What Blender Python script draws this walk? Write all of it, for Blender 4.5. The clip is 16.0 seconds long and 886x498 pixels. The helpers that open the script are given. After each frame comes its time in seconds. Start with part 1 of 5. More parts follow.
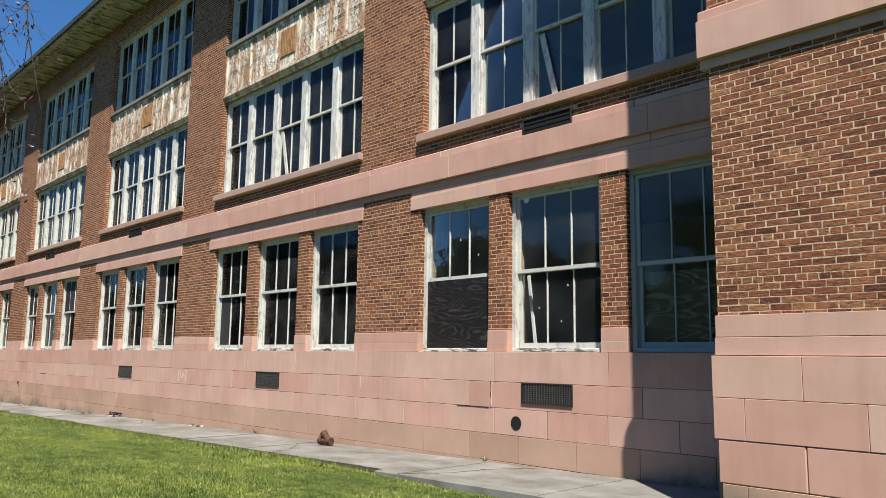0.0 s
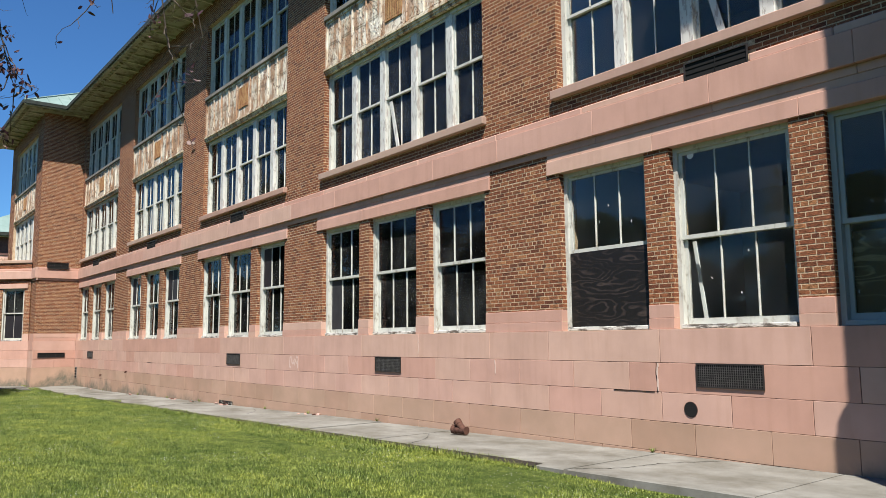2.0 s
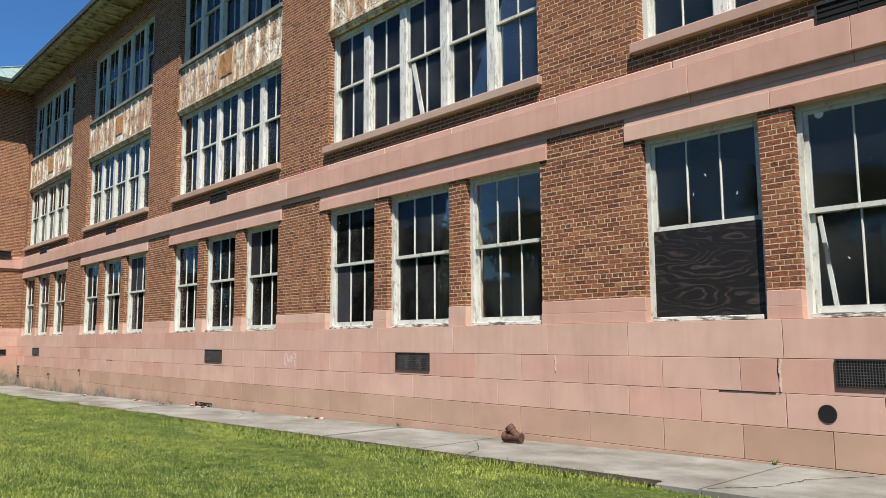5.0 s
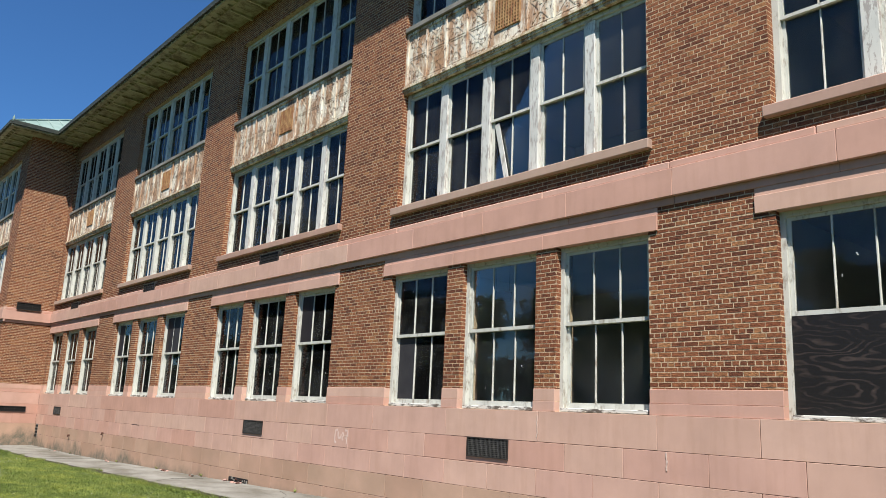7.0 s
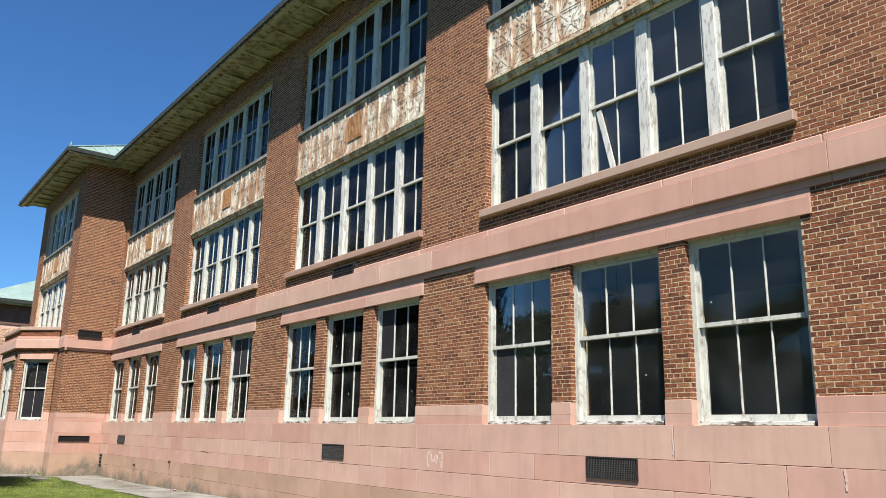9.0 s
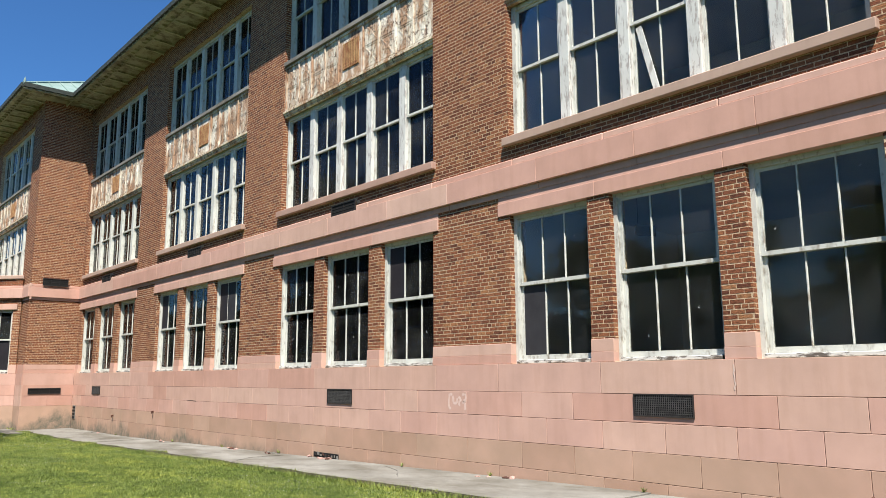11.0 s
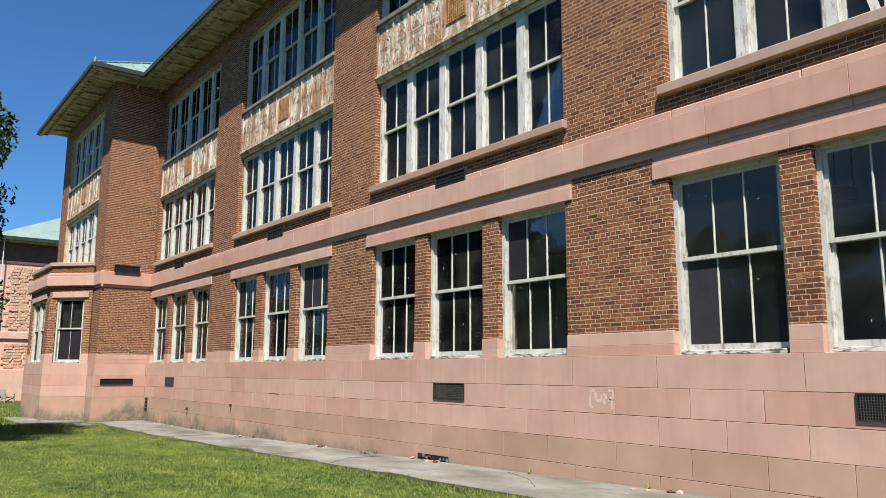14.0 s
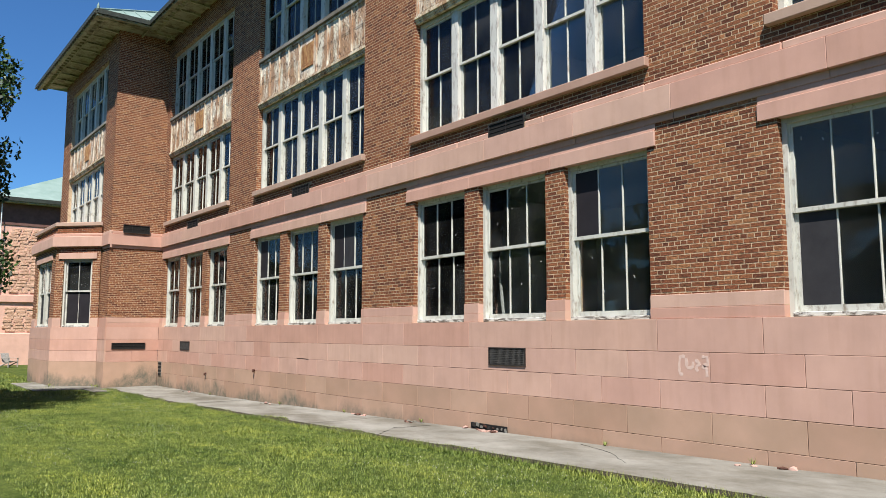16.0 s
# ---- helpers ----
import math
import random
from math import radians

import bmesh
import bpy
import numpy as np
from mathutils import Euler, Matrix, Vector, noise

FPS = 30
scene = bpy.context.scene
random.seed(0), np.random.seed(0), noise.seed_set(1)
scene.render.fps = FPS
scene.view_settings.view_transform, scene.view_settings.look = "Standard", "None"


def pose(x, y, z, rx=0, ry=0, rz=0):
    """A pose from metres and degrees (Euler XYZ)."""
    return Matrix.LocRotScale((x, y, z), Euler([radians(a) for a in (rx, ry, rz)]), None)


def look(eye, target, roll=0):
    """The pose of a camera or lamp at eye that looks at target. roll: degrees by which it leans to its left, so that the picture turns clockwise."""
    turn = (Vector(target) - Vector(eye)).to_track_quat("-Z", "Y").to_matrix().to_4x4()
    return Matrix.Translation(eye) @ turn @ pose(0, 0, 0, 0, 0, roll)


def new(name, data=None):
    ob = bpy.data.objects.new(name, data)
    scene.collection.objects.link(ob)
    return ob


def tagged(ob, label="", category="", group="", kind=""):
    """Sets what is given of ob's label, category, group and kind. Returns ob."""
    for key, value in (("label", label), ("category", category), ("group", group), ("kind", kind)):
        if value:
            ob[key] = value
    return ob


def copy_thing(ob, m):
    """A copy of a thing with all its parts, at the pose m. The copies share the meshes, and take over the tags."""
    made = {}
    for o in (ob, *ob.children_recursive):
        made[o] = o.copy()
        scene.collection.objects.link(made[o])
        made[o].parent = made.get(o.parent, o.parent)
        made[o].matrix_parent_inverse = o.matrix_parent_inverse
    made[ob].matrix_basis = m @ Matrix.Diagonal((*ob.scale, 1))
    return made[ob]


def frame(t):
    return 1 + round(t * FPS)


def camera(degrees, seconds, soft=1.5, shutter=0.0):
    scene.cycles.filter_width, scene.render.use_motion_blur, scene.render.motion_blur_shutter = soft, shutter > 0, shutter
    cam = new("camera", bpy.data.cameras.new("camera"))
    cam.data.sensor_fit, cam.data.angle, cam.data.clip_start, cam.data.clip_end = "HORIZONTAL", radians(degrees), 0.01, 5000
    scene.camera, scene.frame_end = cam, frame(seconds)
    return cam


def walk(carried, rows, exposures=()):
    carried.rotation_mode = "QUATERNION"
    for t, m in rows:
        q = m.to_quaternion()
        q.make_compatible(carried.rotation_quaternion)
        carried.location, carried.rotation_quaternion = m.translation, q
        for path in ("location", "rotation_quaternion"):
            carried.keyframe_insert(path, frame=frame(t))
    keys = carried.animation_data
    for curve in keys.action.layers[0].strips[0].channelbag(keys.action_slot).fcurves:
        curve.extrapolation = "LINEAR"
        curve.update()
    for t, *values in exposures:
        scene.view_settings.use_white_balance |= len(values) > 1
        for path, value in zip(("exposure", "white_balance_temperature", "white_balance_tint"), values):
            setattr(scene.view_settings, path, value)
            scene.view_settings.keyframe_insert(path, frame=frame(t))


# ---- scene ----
cam = camera(60.0, 16.0, soft=0.8)
# seconds, eye x y z, yaw, pitch, roll (degrees)
ROWS = [
    (0.0, -9.508, -15.783, 1.654, -43.44, 8.11, 0.78),
    (0.5, -9.561, -15.345, 1.652, -43.27, 8.27, 0.80),
    (1.0, -9.459, -14.962, 1.660, -41.21, 7.88, 0.20),
    (1.5, -9.442, -14.502, 1.653, -39.13, 7.31, -0.19),
    (2.0, -9.474, -14.031, 1.653, -37.95, 6.72, -0.54),
    (2.5, -9.471, -13.581, 1.642, -37.79, 6.37, -0.99),
    (3.0, -9.549, -13.103, 1.623, -38.30, 6.39, -1.30),
    (3.2, -9.574, -12.902, 1.615, -38.49, 6.43, -1.42),
    (5.3, -9.539, -11.048, 1.560, -42.92, 7.05, 0.03),
    (5.5, -9.536, -10.870, 1.575, -43.07, 7.79, 0.38),
    (6.0, -9.524, -10.435, 1.616, -42.47, 9.77, 1.44),
    (6.5, -9.610, -9.991, 1.622, -41.69, 11.43, 2.40),
    (7.0, -9.575, -9.610, 1.650, -40.79, 12.15, 2.61),
    (7.5, -9.601, -9.237, 1.633, -40.47, 12.58, 2.01),
    (8.0, -9.583, -8.834, 1.613, -39.79, 13.52, 1.41),
    (8.5, -9.542, -8.388, 1.647, -38.51, 14.26, 1.16),
    (9.0, -9.542, -7.949, 1.589, -37.66, 13.52, 1.21),
    (9.2, -9.545, -7.787, 1.568, -37.72, 12.88, 1.16),
    (11.3, -9.908, -6.166, 1.552, -41.29, 9.01, -0.27),
    (11.5, -9.887, -6.000, 1.547, -41.25, 8.69, -0.19),
    (12.0, -9.832, -5.588, 1.530, -41.00, 7.87, -0.07),
    (12.5, -9.700, -5.163, 1.518, -40.41, 7.40, 0.15),
    (13.0, -9.574, -4.727, 1.528, -39.50, 7.55, 0.28),
    (13.5, -9.607, -4.317, 1.518, -38.65, 8.38, 0.36),
    (14.0, -9.565, -3.879, 1.525, -37.22, 9.03, 0.24),
    (14.5, -9.603, -3.450, 1.499, -36.09, 8.90, 0.28),
    (15.0, -9.680, -2.994, 1.467, -35.77, 8.20, 0.51),
    (15.5, -9.712, -2.556, 1.475, -36.50, 7.23, 0.53),
    (16.0, -9.727, -2.152, 1.564, -37.70, 6.22, 0.03),
]


def aim(x, y, z, yaw, pitch, roll):
    a, b = radians(yaw), radians(pitch)
    return look((x, y, z), (x - math.sin(a) * math.cos(b), y + math.cos(a) * math.cos(b), z + math.sin(b)), roll)


walk(cam, [(t, aim(*r)) for t, *r in ROWS], exposures=[(0.0, 0.91), (6.0, 0.89), (7.0, 0.87), (8.0, 0.91), (9.0, 1.06), (11.5, 1.05), (12.0, 1.05), (12.5, 0.92), (13.0, 0.88), (16.0, 0.90)])

# ---- daylight ----
SUN_TRAVEL = Vector((1.0, 1.19, -2.46)).normalized()
world = bpy.data.worlds.new("sky")
scene.world = world
world.use_nodes = True
wn = world.node_tree
sky = wn.nodes.new("ShaderNodeTexSky")
sky.sky_type, sky.sun_disc = "NISHITA", False
sky.sun_elevation = math.asin(-SUN_TRAVEL.z)
sky.sun_rotation = math.atan2(-SUN_TRAVEL.x, -SUN_TRAVEL.y)
sky.altitude, sky.air_density, sky.dust_density, sky.ozone_density = 300, 1.0, 0.0, 3.0
deep = wn.nodes.new("ShaderNodeMix")
deep.data_type, deep.blend_type = "RGBA", "MULTIPLY"
deep.inputs[0].default_value = 1.0
deep.inputs[7].default_value = (0.57, 1.00, 1.42, 1)
wn.links.new(sky.outputs[0], deep.inputs[6])
wn.links.new(deep.outputs[2], wn.nodes["Background"].inputs[0])
wn.nodes["Background"].inputs[1].default_value = 0.050
sun = new("sun", bpy.data.lights.new("sun", "SUN"))
sun.data.energy, sun.data.angle, sun.data.color = 5.0, radians(0.53), (1.0, 0.965, 0.905)
sun.rotation_mode = "QUATERNION"
sun.rotation_quaternion = SUN_TRAVEL.to_track_quat("-Z", "Y")
sun.location = (-20, -24, 60)


# ---- materials ----
class Nodes:
    """A node material in the making."""

    def __init__(self, name, rough=0.8, metal=0.0, spec=0.3):
        self.m = bpy.data.materials.new(name)
        self.m.use_nodes = True
        self.t = self.m.node_tree
        self.b = self.t.nodes["Principled BSDF"]
        self.b.inputs["Roughness"].default_value = rough
        self.b.inputs["Metallic"].default_value = metal
        self.b.inputs["Specular IOR Level"].default_value = spec
        self.co = self.t.nodes.new("ShaderNodeNewGeometry").outputs["Position"]

    def node(self, kind, **values):
        n = self.t.nodes.new(kind)
        for k, v in values.items():
            n.inputs[k.replace("_", " ")].default_value = v
        return n

    def noise(self, scale, detail=4.0, rough=0.55, stretch=None):
        n = self.node("ShaderNodeTexNoise", Scale=scale, Detail=detail, Roughness=rough)
        src = self.co
        if stretch:
            mp = self.t.nodes.new("ShaderNodeMapping")
            mp.inputs["Scale"].default_value = stretch
            self.t.links.new(self.co, mp.inputs["Vector"])
            src = mp.outputs[0]
        self.t.links.new(src, n.inputs["Vector"])
        return n.outputs["Fac"]

    def ramp(self, fac, stops):
        r = self.t.nodes.new("ShaderNodeValToRGB")
        e = r.color_ramp.elements
        while len(e) < len(stops):
            e.new(0.5)
        for el, (pos, col) in zip(e, stops):
            el.position = pos
            el.color = (*col, 1) if len(col) == 3 else col
        self.t.links.new(fac, r.inputs[0])
        return r.outputs[0]

    def mix(self, fac, a, b, mode="MIX"):
        n = self.t.nodes.new("ShaderNodeMix")
        n.data_type, n.blend_type = "RGBA", mode
        for sock, v in ((0, fac), (6, a), (7, b)):
            if isinstance(v, (int, float)):
                n.inputs[sock].default_value = v
            elif isinstance(v, tuple):
                n.inputs[sock].default_value = (*v, 1)
            else:
                self.t.links.new(v, n.inputs[sock])
        return n.outputs[2]

    def color(self, c):
        if isinstance(c, tuple):
            self.b.inputs["Base Color"].default_value = (*c, 1)
        else:
            self.t.links.new(c, self.b.inputs["Base Color"])
        return self

    def rough(self, fac, lo, hi):
        n = self.node("ShaderNodeMapRange", To_Min=lo, To_Max=hi)
        self.t.links.new(fac, n.inputs[0])
        self.t.links.new(n.outputs[0], self.b.inputs["Roughness"])
        return self

    def bump(self, fac, strength=0.3, distance=0.01):
        n = self.node("ShaderNodeBump", Strength=strength, Distance=distance)
        self.t.links.new(fac, n.inputs["Height"])
        self.t.links.new(n.outputs[0], self.b.inputs["Normal"])
        return self


G = lambda v: (v, v, v)


def brick_material(name, per_object):
    n = Nodes(name, 0.9, spec=0.2)
    if per_object:
        rnd = n.t.nodes.new("ShaderNodeObjectInfo").outputs["Random"]
    else:
        rnd = n.t.nodes.new("ShaderNodeNewGeometry").outputs["Random Per Island"]
    base = n.ramp(rnd, [(0.0, (0.125, 0.055, 0.035)), (0.14, (0.170, 0.073, 0.042)), (0.38, (0.235, 0.102, 0.056)),
                        (0.6, (0.285, 0.136, 0.070)), (0.80, (0.225, 0.092, 0.050)), (0.95, (0.37, 0.21, 0.105)), (1.0, (0.14, 0.062, 0.040))])
    grain = n.noise(38, 5, 0.65)
    big = n.noise(0.55, 3)
    smear = n.noise(23, 8, 0.78, (1.0, 0.55, 2.8))
    c = n.mix(0.9, base, n.ramp(smear, [(0.38, G(0.30)), (0.50, G(0.92)), (0.66, (1.75, 1.62, 1.46))]), "MULTIPLY")
    c = n.mix(n.ramp(n.noise(30, 5, 0.7), [(0.60, G(0.0)), (0.70, G(0.55))]), c, (0.40, 0.27, 0.16))
    c = n.mix(0.5, c, n.ramp(grain, [(0.25, G(0.5)), (0.75, G(1.3))]), "MULTIPLY")
    c = n.mix(0.35, c, n.ramp(big, [(0.3, (0.72, 0.68, 0.66)), (0.7, (1.15, 1.1, 1.0))]), "MULTIPLY")
    c = n.mix(1.0, c, (0.91, 0.755, 0.70), "MULTIPLY")
    n.color(c).bump(grain, 0.8, 0.008)
    return n.m


BRICK = brick_material("brick_brown", False)
BRICK_ONE = brick_material("brick_brown_single", True)


def mortar_material():
    n = Nodes("mortar", 0.95, spec=0.1)
    n.color(n.ramp(n.noise(22, 6, 0.7), [(0.34, (0.20, 0.14, 0.09)), (0.5, (0.48, 0.35, 0.225)), (0.68, (0.64, 0.48, 0.33))])).bump(n.noise(150, 3), 0.4, 0.003)
    return n.m


MORTAR = mortar_material()


def stone_material(name, tint, per=True):
    n = Nodes(name, 0.78, spec=0.25)
    soft = n.noise(1.3, 6, 0.6)
    fine = n.noise(160, 3, 0.7)
    streak = n.noise(2.2, 5, 0.6, (1.0, 3.2, 0.35))
    a = tuple(v * 0.90 for v in tint)
    b = tuple(min(v * 1.08, 0.9) for v in tint)
    c = n.ramp(soft, [(0.3, a), (0.7, b)])
    if per:
        rnd = n.t.nodes.new("ShaderNodeObjectInfo").outputs["Random"]
        c = n.mix(0.75, c, n.ramp(rnd, [(0.0, (0.90, 0.80, 0.75)), (0.3, (0.98, 0.90, 0.88)), (0.55, (1.0, 1.0, 1.0)), (0.8, (0.98, 1.00, 0.96)), (1.0, (1.06, 1.12, 1.10))]), "MULTIPLY")
    c = n.mix(0.25, c, n.ramp(streak, [(0.36, (0.80, 0.76, 0.70)), (0.52, G(1.0))]), "MULTIPLY")
    c = n.mix(0.3, c, n.ramp(fine, [(0.3, G(0.8)), (0.7, G(1.12))]), "MULTIPLY")
    n.color(c).bump(fine, 0.18, 0.004)
    return n.m


PINK = stone_material("pink_sandstone", (0.505, 0.314, 0.247))
SILLSTONE = stone_material("sill_stone", (0.40, 0.272, 0.215))
GREYPINK = stone_material("weathered_stone", (0.40, 0.25, 0.21))


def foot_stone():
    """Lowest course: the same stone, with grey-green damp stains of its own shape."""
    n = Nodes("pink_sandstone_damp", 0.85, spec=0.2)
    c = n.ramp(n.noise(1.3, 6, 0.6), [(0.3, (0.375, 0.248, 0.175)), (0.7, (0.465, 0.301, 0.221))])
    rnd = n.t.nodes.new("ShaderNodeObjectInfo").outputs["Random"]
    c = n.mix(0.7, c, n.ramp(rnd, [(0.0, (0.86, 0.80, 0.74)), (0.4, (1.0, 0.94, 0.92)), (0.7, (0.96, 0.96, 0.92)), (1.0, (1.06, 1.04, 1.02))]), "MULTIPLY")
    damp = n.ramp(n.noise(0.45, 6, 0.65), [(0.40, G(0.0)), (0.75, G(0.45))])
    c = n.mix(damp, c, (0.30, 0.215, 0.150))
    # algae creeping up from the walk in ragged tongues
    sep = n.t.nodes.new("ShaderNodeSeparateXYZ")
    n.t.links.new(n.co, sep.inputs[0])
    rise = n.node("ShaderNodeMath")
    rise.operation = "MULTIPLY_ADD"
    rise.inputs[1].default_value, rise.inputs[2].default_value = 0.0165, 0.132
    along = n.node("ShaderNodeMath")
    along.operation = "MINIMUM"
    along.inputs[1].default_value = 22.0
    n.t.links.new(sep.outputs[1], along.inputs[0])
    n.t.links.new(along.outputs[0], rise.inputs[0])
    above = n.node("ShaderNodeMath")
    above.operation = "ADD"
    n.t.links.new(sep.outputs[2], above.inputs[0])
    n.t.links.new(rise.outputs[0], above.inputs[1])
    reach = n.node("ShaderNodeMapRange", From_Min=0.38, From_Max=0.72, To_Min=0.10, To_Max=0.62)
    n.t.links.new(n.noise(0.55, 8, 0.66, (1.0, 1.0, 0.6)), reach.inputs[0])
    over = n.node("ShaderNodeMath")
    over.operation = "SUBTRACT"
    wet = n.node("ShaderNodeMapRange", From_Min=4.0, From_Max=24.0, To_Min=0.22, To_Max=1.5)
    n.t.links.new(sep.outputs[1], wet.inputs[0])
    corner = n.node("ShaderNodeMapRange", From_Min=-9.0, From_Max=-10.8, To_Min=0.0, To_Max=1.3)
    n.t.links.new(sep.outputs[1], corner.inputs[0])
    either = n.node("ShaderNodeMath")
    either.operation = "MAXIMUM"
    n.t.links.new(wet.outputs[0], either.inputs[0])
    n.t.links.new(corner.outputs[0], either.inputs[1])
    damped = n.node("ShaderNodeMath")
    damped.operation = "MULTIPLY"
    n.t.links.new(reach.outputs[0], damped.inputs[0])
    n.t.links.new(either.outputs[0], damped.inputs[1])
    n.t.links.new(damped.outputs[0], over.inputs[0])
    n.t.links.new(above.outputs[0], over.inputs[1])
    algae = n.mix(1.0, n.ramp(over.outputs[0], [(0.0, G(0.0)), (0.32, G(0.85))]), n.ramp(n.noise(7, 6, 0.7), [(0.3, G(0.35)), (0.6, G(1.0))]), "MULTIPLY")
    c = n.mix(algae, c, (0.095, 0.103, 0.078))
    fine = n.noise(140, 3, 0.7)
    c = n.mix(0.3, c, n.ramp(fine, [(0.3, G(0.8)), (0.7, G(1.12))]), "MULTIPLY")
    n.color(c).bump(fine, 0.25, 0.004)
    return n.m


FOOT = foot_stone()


def peeling(name, paint, under, lo, hi, scale=7.0, rough=0.6, grain=(1, 1, 0.45)):
    n = Nodes(name, rough, spec=0.35)
    peel = n.ramp(n.noise(scale, 8, 0.72, grain), [(lo, G(0.0)), (hi, G(1.0))])
    dirt = n.ramp(n.noise(1.7, 5), [(0.3, G(0.78)), (0.7, G(1.0))])
    c = n.mix(peel, n.mix(0.8, paint, dirt, "MULTIPLY"), under)
    n.color(c).bump(peel, 0.4, -0.002)
    return n.m


PAINT = peeling("white_paint_worn", (0.54, 0.535, 0.475), (0.25, 0.215, 0.17), 0.53, 0.66, 9.0)
PAINT_BAD = peeling("white_paint_peeling", (0.58, 0.57, 0.52), (0.33, 0.30, 0.27), 0.52, 0.57, 13.0, grain=(1, 1, 0.25))
# darker grey-green copy of the white paint, with the corner's shade in its colour
PAINT_SHADED = peeling("white_paint_shaded", (0.36, 0.40, 0.37), (0.26, 0.24, 0.20), 0.62, 0.70)


def rusty_panel(name, paint, lo):
    """White paint on sheet metal that flakes to orange rust and to bare dark iron, in runs."""
    n = Nodes(name, 0.7, spec=0.3)
    run = n.noise(2.4, 9, 0.70, (1.0, 1.5, 0.35))
    flake = n.noise(9.0, 8, 0.75, (1.0, 1.0, 0.6))
    dirt = n.ramp(n.noise(1.7, 5), [(0.3, (0.72, 0.66, 0.55)), (0.7, G(1.0))])
    rust = n.ramp(flake, [(0.3, (0.17, 0.075, 0.034)), (0.6, (0.42, 0.215, 0.095))])
    c = n.mix(n.ramp(run, [(lo, G(0.0)), (lo + 0.12, G(0.85))]), n.mix(0.8, paint, dirt, "MULTIPLY"), rust)
    bare = n.ramp(flake, [(0.53, G(0.0)), (0.60, G(0.9))])
    c = n.mix(bare, c, (0.085, 0.045, 0.028))
    n.color(c).bump(flake, 0.5, 0.006)
    return n.m


PANEL = rusty_panel("panel_paint_rusty", (0.76, 0.71, 0.60), 0.43)
CORNICE = rusty_panel("cornice_rusty", (0.70, 0.63, 0.47), 0.46)
SILLPAINT = peeling("white_sill_flaking", (0.60, 0.59, 0.54), (0.10, 0.085, 0.07), 0.47, 0.56, 9.0, grain=(1, 0.45, 1.8))
RUST = peeling("rusty_grille", (0.42, 0.25, 0.11), (0.24, 0.10, 0.045), 0.45, 0.6, 9.0, 0.85)
SOFFIT = peeling("soffit_paint_green_cream", (0.39, 0.395, 0.26), (0.15, 0.13, 0.08), 0.46, 0.61, 2.6)

RIBPAINT = peeling("rib_paint_cream", (0.62, 0.60, 0.44), (0.20, 0.17, 0.11), 0.52, 0.66, 5.0)


def plain(name, a, b, scale, rough=0.7, metal=0.0, bump=0.2, spec=0.3, stretch=None, dist=0.005):
    n = Nodes(name, rough, metal, spec)
    f = n.noise(scale, 5, 0.6, stretch)
    n.color(n.ramp(f, [(0.3, a), (0.7, b)])).bump(n.noise(scale * 9, 3), bump, dist)
    return n.m


COPPER = plain("green_copper_roof", (0.155, 0.225, 0.195), (0.225, 0.295, 0.265), 1.2, 0.65)
GUTTER = plain("gutter_dark_green", (0.018, 0.022, 0.017), (0.050, 0.056, 0.042), 7, 0.6)
def concrete():
    n = Nodes("concrete_walk", 0.9, spec=0.25)
    c = n.ramp(n.noise(1.1, 6, 0.62), [(0.3, (0.155, 0.146, 0.124)), (0.7, (0.255, 0.244, 0.216))])
    c = n.mix(0.85, c, n.ramp(n.noise(0.6, 8, 0.72, (1.6, 0.8, 1.0)), [(0.38, (0.60, 0.57, 0.52)), (0.55, G(1.0)), (0.75, (1.12, 1.13, 1.14))]), "MULTIPLY")
    fine = n.noise(90, 4, 0.7)
    c = n.mix(0.45, c, n.ramp(fine, [(0.3, G(0.72)), (0.7, G(1.15))]), "MULTIPLY")
    n.color(c).bump(fine, 0.35, 0.004)
    return n.m


CONCRETE = concrete()
DARKJOINT = plain("dark_joint_mortar", (0.05, 0.026, 0.020), (0.15, 0.085, 0.062), 2.5, 0.95)
BLACK = plain("black_board", (0.012, 0.010, 0.012), (0.020, 0.017, 0.020), 2.0, 0.6)
DARKMETAL = plain("dark_grille_metal", (0.025, 0.022, 0.020), (0.06, 0.05, 0.045), 12, 0.6, 0.4)
WIRE = plain("dull_grey_wire", (0.05, 0.048, 0.045), (0.11, 0.105, 0.10), 12, 0.6, 0.3)
# near-black that paints the unlit depth of openings, vents, slots and cracks
DEPTH_BLACK = plain("painted_depth_black", (0.006, 0.006, 0.006), (0.012, 0.011, 0.010), 3, 0.95)
CAST = plain("rusty_cast_iron", (0.050, 0.022, 0.016), (0.115, 0.052, 0.034), 14, 0.85)
PLASTER = plain("room_plaster", (0.54, 0.56, 0.53), (0.66, 0.67, 0.63), 0.8, 0.9)
CEILING = plain("room_ceiling", (0.50, 0.50, 0.48), (0.62, 0.62, 0.60), 0.6, 0.9)
ROOMFLOOR = plain("room_floor", (0.10, 0.08, 0.06), (0.16, 0.13, 0.10), 1.2, 0.6)
WHITESTRIP = plain("white_metal", (0.62, 0.62, 0.60), (0.74, 0.74, 0.72), 6, 0.5)
GREYTAPE = plain("pale_tape", (0.36, 0.36, 0.36), (0.5, 0.5, 0.5), 20, 0.7)
GREYBOARD = plain("grey_board", (0.020, 0.019, 0.022), (0.032, 0.031, 0.034), 3, 0.7)
PALEWOOD = plain("weathered_pale_wood", (0.22, 0.20, 0.18), (0.36, 0.33, 0.29), 9, 0.85)
CURTAIN = plain("pale_curtain", (0.45, 0.44, 0.47), (0.62, 0.61, 0.64), 2, 0.9, stretch=(1, 14, 0.3))
BARK = plain("bark", (0.05, 0.038, 0.03), (0.11, 0.085, 0.065), 9, 0.95, 0, 0.6)
RUBBED = plain("rubbed_stone", (0.53, 0.365, 0.300), (0.62, 0.470, 0.400), 26, 0.9)
